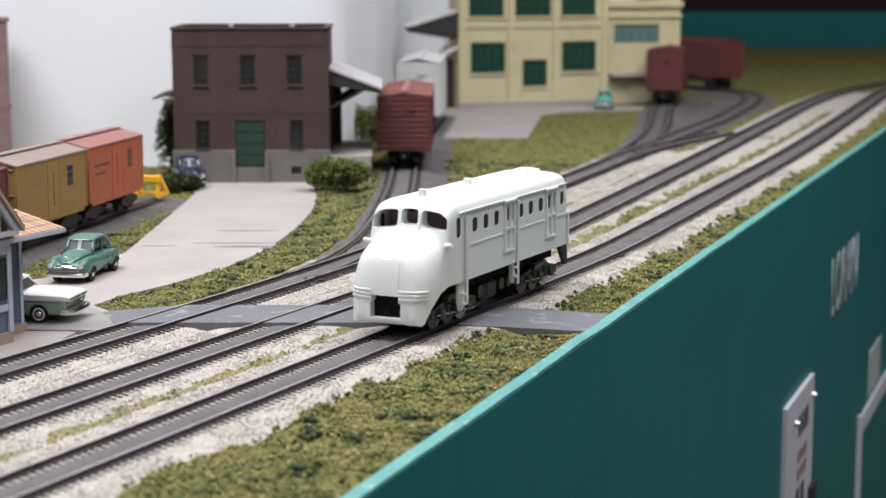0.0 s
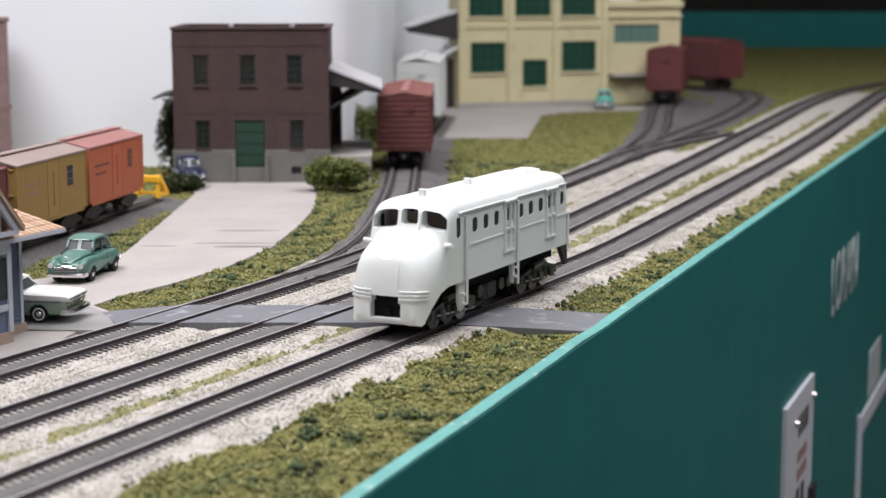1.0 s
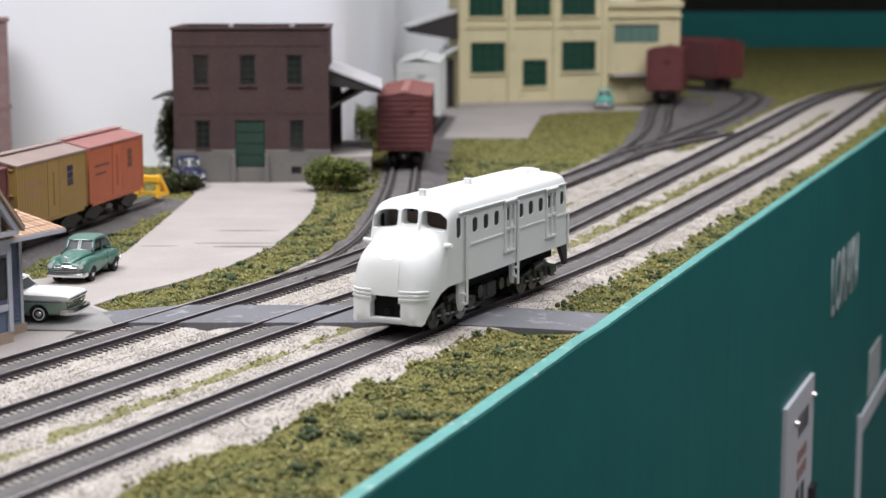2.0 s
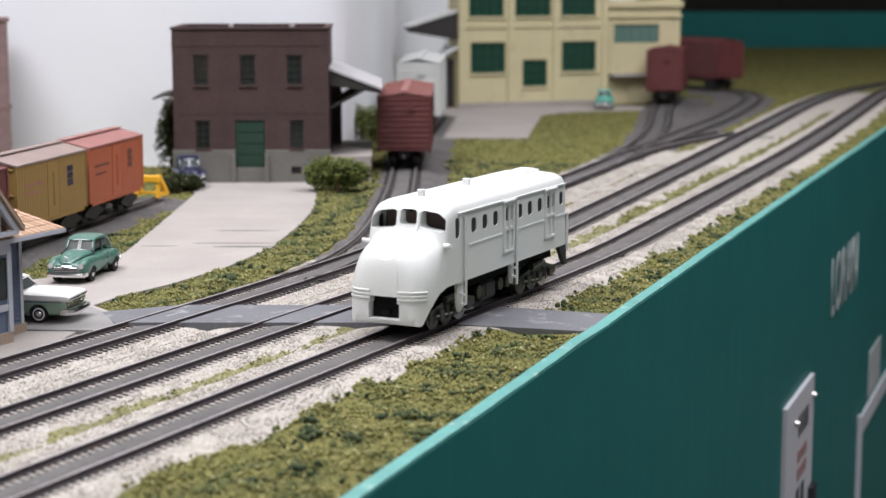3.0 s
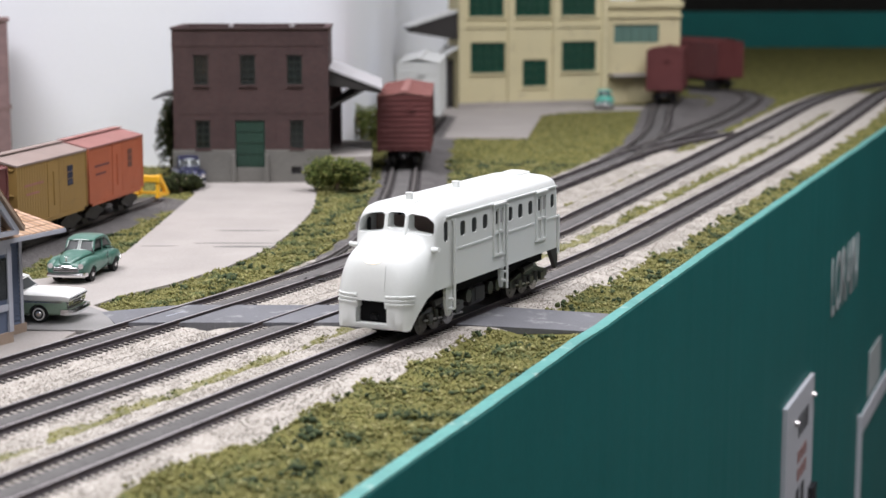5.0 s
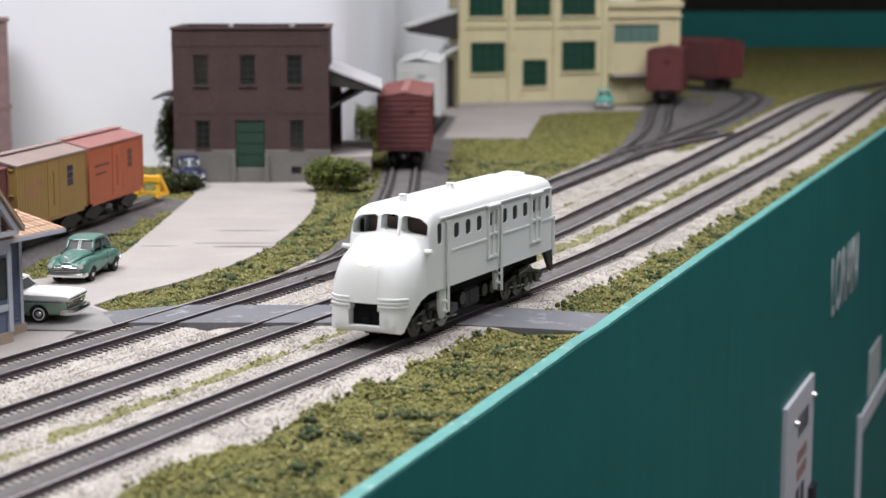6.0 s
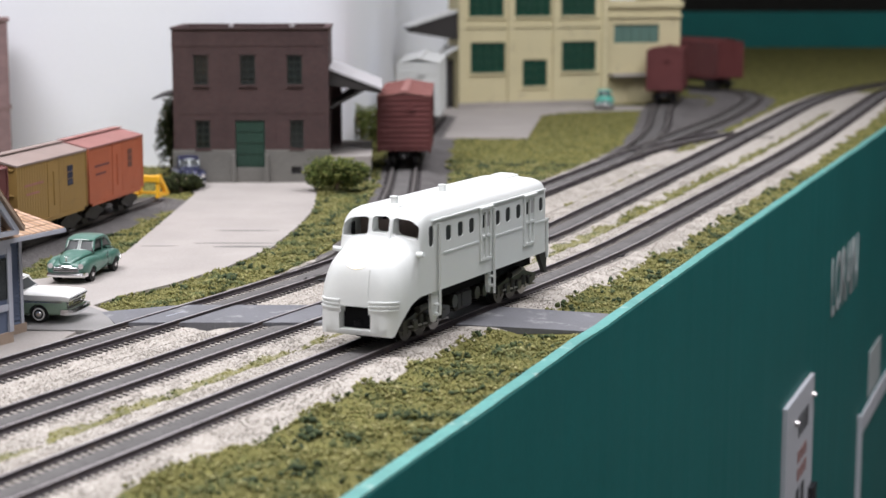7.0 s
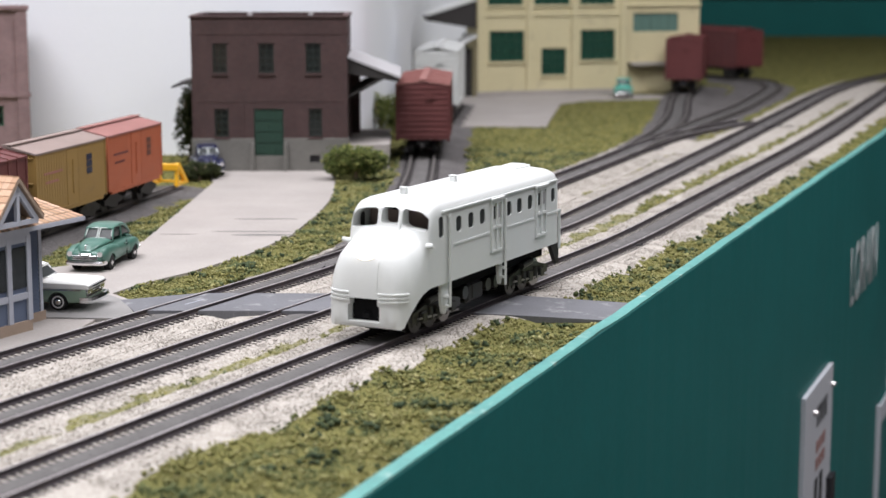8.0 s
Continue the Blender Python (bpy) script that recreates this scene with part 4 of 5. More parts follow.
def truck(parent, y):
    t = part("truck", boxed(-9, y - 3, 4.5, 9, y + 3, 8.5, bevel=0.5), M["black"], parent)
    for sx in (-1, 1):
        f = bmesh.new()
        prism(f, [(y - 13, 4.2), (y - 13, 6.8), (y - 5, 9.2), (y + 5, 9.2), (y + 13, 6.8), (y + 13, 4.2), (y + 9, 4.2), (y + 4, 2.4), (y - 4, 2.4), (y - 9, 4.2)], 0, sx * 10.2, sx * 12.0)
        part("side_frame", f, M["black"], t)
    return t


def freight_car(name, x, y, heading, L, W, sill, eave, peak, body, roof, label, group, ribs=True, hopper=False):
    """A house car; its near end stands at x, y and it runs along heading."""
    c = thing(name, x, y, 0, -heading, label, "boxcar", group)
    h = W / 2
    bm = bmesh.new()
    prism(bm, [(-h, sill), (h, sill), (h, eave), (0, eave + 1.2), (-h, eave)], 1, 0, L)
    bd = part("body", bm, body, c)
    # roof
    r = bmesh.new()
    prism(r, [(-h - 0.6, eave - 0.6), (-h - 0.6, eave + 0.3), (0, peak), (h + 0.6, eave + 0.3), (h + 0.6, eave - 0.6), (0, peak - 1.1)], 1, -0.7, L + 0.7)
    rf = part("roof", r, roof, c)
    n = int(L / 9)
    for i in range(n + 1 if ribs else 0):
        yy = L * i / n
        rb = bmesh.new()
        prism(rb, [(-h - 0.4, eave + 0.25), (0, peak - 0.05), (h + 0.4, eave + 0.25), (h + 0.4, eave + 0.75), (0, peak + 0.5), (-h - 0.4, eave + 0.75)], 1, yy - 0.45, yy + 0.45)
        part("roof_rib", rb, roof, rf)
    part("running_board", boxed(-2.6, -0.7, peak + 0.1, 2.6, L + 0.7, peak + 0.65), roof, c)
    # ends
    for yy, sg in ((0, -1), (L, 1)):
        k = 10
        for i in range(k if ribs else 3):
            z = sill + 3 + (eave - sill - 5) * i / ((k if ribs else 3) - 1)
            part("end_rib", rod(bmesh.new(), (-h + 1.6, yy, z), (h - 1.6, yy, z), 0.6, 6), body, c)
        for sx in (-1, 1):
            part("corner_post", boxed(sx * h - 0.5, yy - 0.5, sill, sx * h + 0.5, yy + 0.5, eave), body, c)
        for i in range(6):
            z = sill + 1.5 + i * (eave - sill - 3) / 6
            part("rung", rod(bmesh.new(), (-h + 2.2, yy + sg * 1.1, z), (-h + 7, yy + sg * 1.1, z), 0.3, 5), body, c)
        wb = rod(bmesh.new(), (4, yy + sg * 1.6, eave - 7), (4, yy + sg * 2.2, eave - 7), 3.1, 14)
        part("brake_wheel", wb, body, c)
        part("coupler", boxed(-1.6, yy, 6.6, 1.6, yy + sg * 7, 9.4, bevel=0.5), M["black"], c)
    # sides
    for sx in (-1, 1):
        d0, d1 = L * 0.42, L * 0.58
        deep = 0.9 if ribs else 0.35
        dr = part("door", boxed(sx * h, d0, sill + 0.6, sx * (h + deep), d1, eave - 1.5), body, c)
        if not ribs:
            for k in range(int(L / 3.0)):
                yy = 1.5 + k * 3.0
                if not d0 - 1 < yy < d1 + 1:
                    part("side_board", boxed(sx * h, yy - 1.4, sill + 0.2, sx * (h + 0.14), yy + 1.4, eave - 0.8), body, c)
            part("door_latch", boxed(sx * (h + deep), (d0 + d1) / 2 - 0.3, sill + 6, sx * (h + deep + 0.5), (d0 + d1) / 2 + 0.3, eave - 7), body, dr)
        for i in range(1, 4 if ribs else 1):
            z = sill + (eave - sill) * i / 4
            part("door_rib", boxed(sx * (h + 0.9), d0 + 0.5, z - 0.4, sx * (h + 1.3), d1 - 0.5, z + 0.4), body, dr)
        part("door_track", boxed(sx * h, d0 - (d1 - d0), sill, sx * (h + deep + 0.2), d1 + 0.5, sill + 0.6), body, c)
        m = 9
        for i in range(m + 1):
            yy = 0.6 + (L - 1.2) * i / m
            if not ribs or d0 - 1 < yy < d1 + 1:
                continue
            part("side_post", boxed(sx * h, yy - 0.4, sill + 0.3, sx * (h + 0.45), yy + 0.4, eave - 0.4), body, c)
        part("side_sill", boxed(sx * (h - 1), 4, sill - 1.6, sx * (h + 0.3), L - 4, sill), body, c)
    part("underframe", boxed(-4, 4, 7.8, 4, L - 4, sill - 0.2), M["black"], c)
    part("brake_tank", rod(bmesh.new(), (-9, L * 0.4, sill - 3), (-9, L * 0.55, sill - 3), 2.4, 10), M["black"], c)
    for yy in (L * 0.17, L * 0.83):
        t = truck(c, yy)
        for q in (-8, 8):
            wheel_pair(t, yy + q)
    return c


freight_car("boxcar", -27.5, 1252, 0.6, 140, 37, 12, 50.5, 54, M["boxred"], M["roofpink"], "dusty red boxcar with a pinkish roof on the spur", "boxcars")
freight_car("boxcar", -22.0, 1560, 2.5, 140, 37, 12, 58, 63, M["silver"], M["silver"], "pale silver-grey boxcar behind the red one", "boxcars")
K = int(np.argmin(np.abs(SPUR_FAR[:, 1] - 1866)))
freight_car("boxcar", SPUR_FAR[K, 0], SPUR_FAR[K, 1], SPUR_FAR[K, 2], 140, 36.5, 14, 55, 58, M["darkred"], M["darkred"], "dark oxide red boxcar beside the cream factory", "boxcars")
freight_car("boxcar", 338, 2098, -28, 140, 36.5, 14, 55, 59, M["darkred"], M["darkred"], "dark oxide red boxcar on the curved loop track", "boxcars")
orange_car = freight_car("reefer", -207.2, 962.5, 10.4, 84, 30, 12, 42.5, 46.5, M["orange"], M["roofpink"], "orange wooden refrigerator car with a brown-red roof", "reefers", ribs=False)
yellow_car = freight_car("reefer", -224.6, 872.0, 11.6, 86, 30, 12, 42.5, 46.5, M["yellow"], M["roofgrey"], "mustard yellow refrigerator car with a grey-brown roof", "reefers", ribs=False)
freight_car("boxcar", -246, 781, 12.5, 86, 30, 12, 42.5, 46, M["boxred"], M["boxred"], "bright red boxcar coupled behind the yellow car", "reefers")


def car_marks(car, L, h, mark, seal):
    """Unreadable lettering as bars, and the herald as a plain shape."""
    for y0, y1, z in ((L * 0.10, L * 0.36, 31), (L * 0.12, L * 0.30, 26.5)):
        part("lettering", boxed(h + 0.1, y0, z, h + 0.3, y1, z + 1.2), mark, car)
    for k in range(3):
        part("herald", boxed(h + 0.1, L * 0.71, 26 + k * 3.6, h + 0.32, L * 0.79, 29.2 + k * 3.6), seal, car)


car_marks(orange_car, 84, 15, M["boxred"], M["ink_brown"])
car_marks(yellow_car, 86, 15, M["inkred"], M["carblue"])


def track_bumper():
    b = thing("track_bumper", -183, 1093, 0, -10.4, "bright yellow steel track bumper at the spur end", "bumper")
    for sx in (-8.25, 8.25):
        f = bmesh.new()
        prism(f, [(-6, -0.5), (14, -0.5), (14, 0.9), (-0.5, 13.5), (-4.5, 13.5), (-6, 0.9)], 0, sx - 1, sx + 1)
        cut = prism(bmesh.new(), [(-3, 1.6), (8.5, 1.6), (-2.4, 10.4)], 0, sx - 4, sx + 4)
        part("side_frame", solid_cut(f, [cut]), M["bumper"], b)
    part("beam", boxed(-10, -6.2, 9, 10, -3.4, 13.4, bevel=0.5), M["bumper"], b)
    part("brace", boxed(-8, 5, 0.6, 8, 6.6, 2.0), M["bumper"], b)


track_bumper()


# ---- road vehicles ----
def section(y, w, z0, z1, n=3.0, cx=0.0):
    """One rounded cross-section of a car body."""
    pts = []
    for k in range(28):
        a = 2 * math.pi * k / 28
        ca, sa = math.cos(a), math.sin(a)
        pts.append((cx + w * math.copysign(abs(ca) ** (2 / n), ca), y, (z0 + z1) / 2 + (z1 - z0) / 2 * math.copysign(abs(sa) ** (2 / n), sa)))
    return pts


def hull(rows, n=3.0):
    return loft(bmesh.new(), [section(*r[:4], n, r[4] if len(r) > 4 else 0.0) for r in rows])


def car_wheels(c, h, ys, r, band):
    for yy in ys:
        for sx in (-1, 1):
            w = rod(bmesh.new(), (sx * (h - 3.2), yy, r), (sx * (h - 0.35), yy, r), r, 24)
            wh = part("wheel", w, M["tyre"], c, smooth=True)
            part("whitewall", rod(bmesh.new(), (sx * (h - 0.4), yy, r), (sx * (h - 0.22), yy, r), r * 0.74, 22), band, wh)
            part("tyre_inner", rod(bmesh.new(), (sx * (h - 0.4), yy, r), (sx * (h - 0.16), yy, r), r * 0.58, 20), M["tyre"], wh)
            part("hubcap", rod(bmesh.new(), (sx * (h - 0.3), yy, r), (sx * (h + 0.15), yy, r), r * 0.46, 18, r * 0.2), M["chrome"], wh)


def arch_cuts(h, ys, r):
    return [rod(bmesh.new(), (sx * (h - 4.2), y, r * 0.95), (sx * (h + 4), y, r * 0.95), r + 0.75, 24) for y in ys for sx in (-1, 1)]


def curved_bar(half, y0, bow, z0, z1, wrap, thick=0.8):
    """A bumper that bows forward and wraps round the corners."""
    rings = []
    for k in range(19):
        a = -1 + 2 * k / 18
        x = half * math.sin(a * math.pi / 2)
        y = y0 + bow * a * a + wrap * max(0, abs(a) - 0.8) * 5
        rings.append([(x, y, z0), (x, y + thick, z0), (x, y + thick, z1), (x, y, z1), (x, y - 0.35, (z0 + z1) / 2)])
    return loft(bmesh.new(), rings)


def sedan(x, y, rz, paint, label, z=-4.2):
    """A rounded postwar sedan standing on its wheels; its nose points to -y."""
    c = thing("sedan", x, y, z, rz, label, "car", "parked cars")
    L, h = 51.0, 9.6
    ys, r = (9.8, 39.5), 3.5
    rows = [(0, h * 0.70, 4.2, 8.0), (0.8, h * 0.83, 3.4, 9.4), (3, h * 0.91, 2.9, 10.4), (9, h * 0.96, 2.7, 11.2), (18, h * 0.98, 2.6, 11.9), (34, h * 0.98, 2.6, 11.9), (42, h * 0.94, 2.9, 11.2), (48, h * 0.84, 3.3, 9.4), (L, h * 0.66, 4.4, 7.6)]
    part("body", solid_cut(hull(rows), arch_cuts(h, ys, r)), paint, c, smooth=True)
    for sx in (-1, 1):
        f = hull([(0.4, 1.5, 6.0, 9.2, sx * (h - 2.3)), (1.6, 2.2, 4.2, 10.6, sx * (h - 2.2)), (6, 2.4, 3.2, 11.6, sx * (h - 2.1)), (13, 2.3, 3.0, 11.5, sx * (h - 2.05)), (20, 1.9, 3.2, 10.4, sx * (h - 2.0)), (27, 1.0, 4.5, 8.5, sx * (h - 1.4))], 2.4)
        part("front_fender", solid_cut(f, arch_cuts(h, ys[:1], r)), paint, c, smooth=True)
        f = hull([(31.5, 0.8, 5.0, 8.8, sx * (h - 1.4)), (34.5, 1.9, 3.6, 10.4, sx * (h - 1.9)), (39.5, 2.4, 3.0, 10.9, sx * (h - 1.9)), (45, 2.1, 3.2, 10.0, sx * (h - 2.2)), (49.5, 1.2, 4.4, 8.2, sx * (h - 2.8))], 2.4)
        part("rear_fender", solid_cut(f, arch_cuts(h, ys[1:], r)), paint, c, smooth=True)
        hl = rod(bmesh.new(), (sx * (h - 2.3), -0.1, 8.4), (sx * (h - 2.3), 2.2, 8.4), 1.25, 16)
        part("headlight", hl, M["chrome"], c, "round chrome headlight")
        part("door_handle", boxed(sx * (h * 0.97), 26.4, 9.6, sx * (h + 0.15), 28, 10.0), M["chrome"], c)
        part("door_seam", boxed(sx * (h * 0.95), 29.3, 3.6, sx * (h * 0.984), 29.5, 11.2), M["ink"], c)
    part("hood", hull([(0.5, 2.6, 7.6, 9.8), (2.4, 4.2, 9.0, 11.9), (8, 5.6, 10, 13.0), (18, 7.0, 10.6, 13.7)], 2.5), paint, c, smooth=True)
    part("trunk_lid", hull([(36, 6.6, 10.5, 13.0), (43, 6.0, 10.2, 12.4), (48, 5.0, 8.6, 10.6), (50, 3.6, 7.6, 9.0)], 2.5), paint, c, smooth=True)
    gl = part("greenhouse", hull([(16.4, 7.1, 12.2, 13.3), (20.2, 6.6, 12.2, 17.7), (24, 6.5, 12.2, 18.3), (33, 6.4, 12.2, 18.2), (38.5, 6.1, 12.2, 16.4), (42.6, 5.6, 11.8, 12.6)], 4.5), M["car_glass"], c, "dark window glass", smooth=True)
    part("roof", hull([(19.5, 6.3, 17.2, 17.9), (22, 6.75, 17.2, 18.9), (27, 6.85, 17.1, 19.4), (33, 6.75, 16.6, 19.1), (37, 6.6, 14.6, 18.0), (40, 6.4, 12.4, 16.0), (43.2, 6.0, 12.0, 12.9)], 3.2), paint, c, smooth=True)
    for sx in (-1, 1):
        p = rod(bmesh.new(), (sx * 6.8, 17.0, 12.6), (sx * 6.35, 20.2, 17.8), 0.5, 8)
        rod(p, (sx * 6.75, 28.6, 12.2), (sx * 6.55, 28.6, 17.8), 0.45, 8)
        part("pillar", p, paint, gl)
        q = [(sx * 0.45, 16.3, 13.5), (sx * 6.4, 16.9, 13.0), (sx * 6.0, 19.9, 17.5), (sx * 0.45, 19.5, 17.8)]
        t = bmesh.new()
        for a, b2 in zip(q, q[1:] + q[:1]):
            rod(t, a, b2, 0.3, 6)
        part("windscreen_trim", t, M["trimpale"], gl, "pale windscreen frame")
    part("bumper", curved_bar(h * 0.97, -1.5, 1.7, 3.4, 5.3, 3.0), M["chrome"], c)
    part("rear_bumper", boxed(-h * 0.8, L, 3.8, h * 0.8, L + 1.1, 5.4, bevel=0.4), M["chrome"], c)
    g = part("grille", boxed(-6.0, -0.25, 5.6, 6.0, 1.2, 8.0, bevel=0.4), M["ink"], c)
    for k in range(3):
        part("grille_bar", curved_bar(6.4, -0.75, 0.9, 5.7 + k * 0.85, 6.15 + k * 0.85, 0.0, 0.5), M["chrome"], g)
    part("grille_crest", curved_bar(3.4, -0.7, 1.2, 7.9, 8.7, 0.0, 0.8), M["chrome"], g)
    part("hood_ornament", boxed(-0.3, 0.6, 10.3, 0.3, 4.4, 12.6, bevel=0.2), M["chrome"], c)
    car_wheels(c, h, ys, r, M["tyre"])
    return c


def hardtop(x, y, rz, paint, top, label):
    """A long low two-tone hardtop standing on its wheels; its nose points to -y."""
    c = thing("hardtop", x, y, -3.6, rz, label, "car", "parked cars")
    L, h = 60.0, 10.5
    ys, r = (12.0, 46.0), 3.5
    rows = [(0.2, h * 0.93, 3.6, 9.0), (1.2, h * 0.97, 3.0, 9.2), (8, h, 2.7, 9.3), (30, h, 2.6, 9.3), (55, h, 2.9, 9.6), (L, h * 0.93, 4.0, 9.6)]
    part("body", solid_cut(hull(rows, 6.0), arch_cuts(h, ys, r)), paint, c, smooth=True)
    rows = [(-1.0, h * 0.95, 8.7, 10.7), (0.2, h * 0.985, 8.5, 11.4), (8, h * 1.01, 8.4, 11.9), (20, h * 1.01, 8.4, 12.1), (45, h * 1.01, 8.6, 12.3), (56, h, 8.9, 12.9), (L + 0.6, h * 0.95, 9.4, 12.8)]
    part("upper_body", hull(rows, 5.0), top, c, "white upper body and hood", smooth=True)
    part("hood_ridge", hull([(0.5, 2.4, 10.6, 11.9), (8, 3.2, 11.4, 12.5), (19, 3.6, 11.6, 12.6)], 3.0), top, c, smooth=True)
    gl = part("greenhouse", hull([(19.5, 8.7, 11.8, 12.4), (23.6, 7.7, 11.8, 16.4), (30, 7.5, 11.8, 16.9), (38, 7.5, 11.8, 16.6), (43, 7.6, 11.8, 14.4), (46, 7.8, 11.6, 12.3)], 5.0), M["car_glass"], c, "window glass", smooth=True)
    part("roof", hull([(22.4, 7.3, 15.9, 16.6), (26, 7.8, 16.0, 17.5), (37, 7.8, 15.8, 17.4), (42, 7.8, 13.4, 15.8), (47, 8.0, 11.9, 12.7)], 4.0), top, c, "white roof", smooth=True)
    for sx in (-1, 1):
        p = rod(bmesh.new(), (sx * 8.4, 20.6, 12.2), (sx * 7.5, 23.6, 16.4), 0.45, 8)
        part("pillar", p, top, gl)
        t = rod(bmesh.new(), (sx * 8.2, 19.6, 12.5), (0, 19.0, 12.6), 0.3, 6)
        rod(t, (sx * 7.4, 23.0, 16.4), (0, 22.6, 16.7), 0.3, 6)
        part("windscreen_trim", t, M["chrome"], gl)
        part("side_moulding", boxed(sx * h * 0.99, 2, 8.35, sx * (h + 0.22), L - 1, 8.75), M["chrome"], c)
        for k in (0, 1):
            part("headlight", rod(bmesh.new(), (sx * (h - 2.1 - 2.7 * k), -0.7, 8.0), (sx * (h - 2.1 - 2.7 * k), 1.0, 8.0), 1.15, 16), M["chrome"], c, "round chrome headlight")
        part("fin", prism(bmesh.new(), [(36, 11.6), (L - 0.5, 14.2), (L + 0.6, 11.0), (36, 11.0)], 0, sx * (h - 2.4), sx * (h - 0.6)), top, c)
    g = part("grille", boxed(-h * 0.86, -0.15, 5.4, h * 0.86, 1.0, 8.6, bevel=0.3), M["ink"], c)
    for k in range(3):
        part("grille_bar", curved_bar(h * 0.86, -0.5, 0.3, 5.7 + k * 0.9, 6.1 + k * 0.9, 0.0, 0.4), M["chrome"], g)
    part("brow", curved_bar(h * 0.97, -1.6, 0.6, 9.3, 10.2, 1.4), M["chrome"], c)
    part("bumper", curved_bar(h * 1.02, -3.2, 1.4, 3.4, 5.6, 3.2, 1.2), M["chrome"], c)
    part("rear_bumper", boxed(-h * 0.9, L, 3.6, h * 0.9, L + 1.4, 5.6, bevel=0.5), M["chrome"], c)
    car_wheels(c, h, ys, r, M["carwhite"])
    return c


sedan(-172.5, 801, -10, M["cargreen"], "green 1950s sedan model parked on the concrete yard")
hardtop(-150.5, 716, 81, M["carpale"], M["carwhite"], "pale green and white 1950s hardtop beside the station")
sedan(-165, 1163, 14, M["carblue"], "dark blue sedan parked before the brick warehouse")
sedan(168, 1850, -5, M["carteal"], "teal sedan parked before the cream factory")


# ---- shrubs ----
def shrub(x, y, w, d, hgt, label, seed, dark=False):
    rng = np.random.default_rng(seed)
    c = thing("shrub", x, y, -5, 0, label, "shrub", "shrubs")
    st = bmesh.new()
    rod(st, (0, 0, 0), (0.5, 0.3, hgt * 0.35), 1.3, 7, 0.9)
    for k in range(7):
        a = k * 0.9
        rod(st, (0.5, 0.3, hgt * 0.25), (math.cos(a) * w * 0.3, math.sin(a) * d * 0.3, hgt * (0.5 + 0.05 * k)), 0.7, 5, 0.3)
    part("trunk", st, M["timber"], c)
    lobes = [(rng.uniform(-0.34, 0.34) * w, rng.uniform(-0.34, 0.34) * d, hgt * rng.uniform(0.25, 0.72), rng.uniform(0.16, 0.26)) for _ in range(14)]
    pts = []
    for lx, ly, lz, lr in lobes:
        v = rng.normal(size=(300, 3))
        v /= np.linalg.norm(v, axis=1)[:, None]
        v *= rng.uniform(0.45, 1.08, (300, 1))
        pts.append(np.column_stack([lx + v[:, 0] * lr * w, ly + v[:, 1] * lr * d, np.maximum(0.6, lz + v[:, 2] * lr * hgt * 1.3)]))
    pts = np.concatenate(pts)
    mat = by_piece("shrub_leaf_" + ("dark" if dark else "green"), ((0.0, (0.03, 0.045, 0.014)), (0.4, (0.085, 0.115, 0.030)), (0.8, (0.17, 0.19, 0.05)), (1.0, (0.26, 0.27, 0.09))) if not dark else ((0.0, (0.012, 0.016, 0.008)), (1.0, (0.055, 0.066, 0.022))), 0.9)
    ob = pebbles("crown", pts, rng.uniform(0.55, 1.35, len(pts)), (OCT_V, OCT_F), mat, "", "", 0.7, 0.5, rng)
    ob.parent = c


shrub(-69, 1150, 46, 30, 26, "bushy green foam shrub at the yard edge", 1)
shrub(-171, 1150, 26, 22, 13, "low dark green shrub beside the yellow bumper", 2, True)
shrub(-66, 1430, 64, 40, 40, "green shrub in the shade behind the dock", 3)
# Tall and near black: this shrub also stands in for the warehouse's shadow.
shrub(-194, 1262, 28, 34, 60, "dark green shrub beside the brick warehouse, enlarged to stand in for the shadow there", 4, True)
shrub(8, 1950, 36, 60, 70, "tall dark shrub beside the factory canopy", 5, True)


# ---- panels and lettering on the fascia ----
def on_fascia(name, u0, u1, z0, z1, v0, v1, material, parent, label=""):
    return part(name, strip_box(bmesh.new(), u0, u1, -v0, -v1, z0, z1), material, parent, label)


def fascia_panel(u, zt, w, hgt, label):
    c = thing("control_panel", 0, 0, 0, 0, label, "panel", "fascia panels")
    on_fascia("plate", u, u + w, zt - hgt, zt, 0.2, 3.2, M["sign"], c)
    for a, z in ((0.30, 17), (0.95, 14)):
        p, q = fascia_pt(u + w * a, -3, zt - z), fascia_pt(u + w * a, -6.0, zt - z)
        part("knob", rod(bmesh.new(), p, q, 2.2, 14, 1.5), M["steel"], c)
    for k in range(4):
        on_fascia("ink_mark", u + w * (0.42 + 0.1 * k), u + w * (0.48 + 0.1 * k), zt - 30, zt - 16, 3.2, 3.5, M["ink"], c)
    for r in range(2):
        for k in range(3):
            on_fascia("red_mark", u + w * (0.42 + 0.12 * k), u + w * (0.50 + 0.12 * k), zt - 48 - 12 * r, zt - 40 - 12 * r, 3.2, 3.5, M["inkred"], c)
    on_fascia("slot", u + w * 0.40, u + w * 0.50, zt - 170, zt - 66, 3.2, 3.6, M["ink"], c)
    on_fascia("slot", u + w * 0.58, u + w * 0.68, zt - 170, zt - 66, 3.2, 3.6, M["ink"], c)
    on_fascia("latch", u + w * 0.86, u + w * 1.02, zt - 108, zt - 78, 3.2, 7, M["ink"], c)
    return c


fascia_panel(450, -138, 112, 220, "white control plate with chrome knobs on the teal fascia")


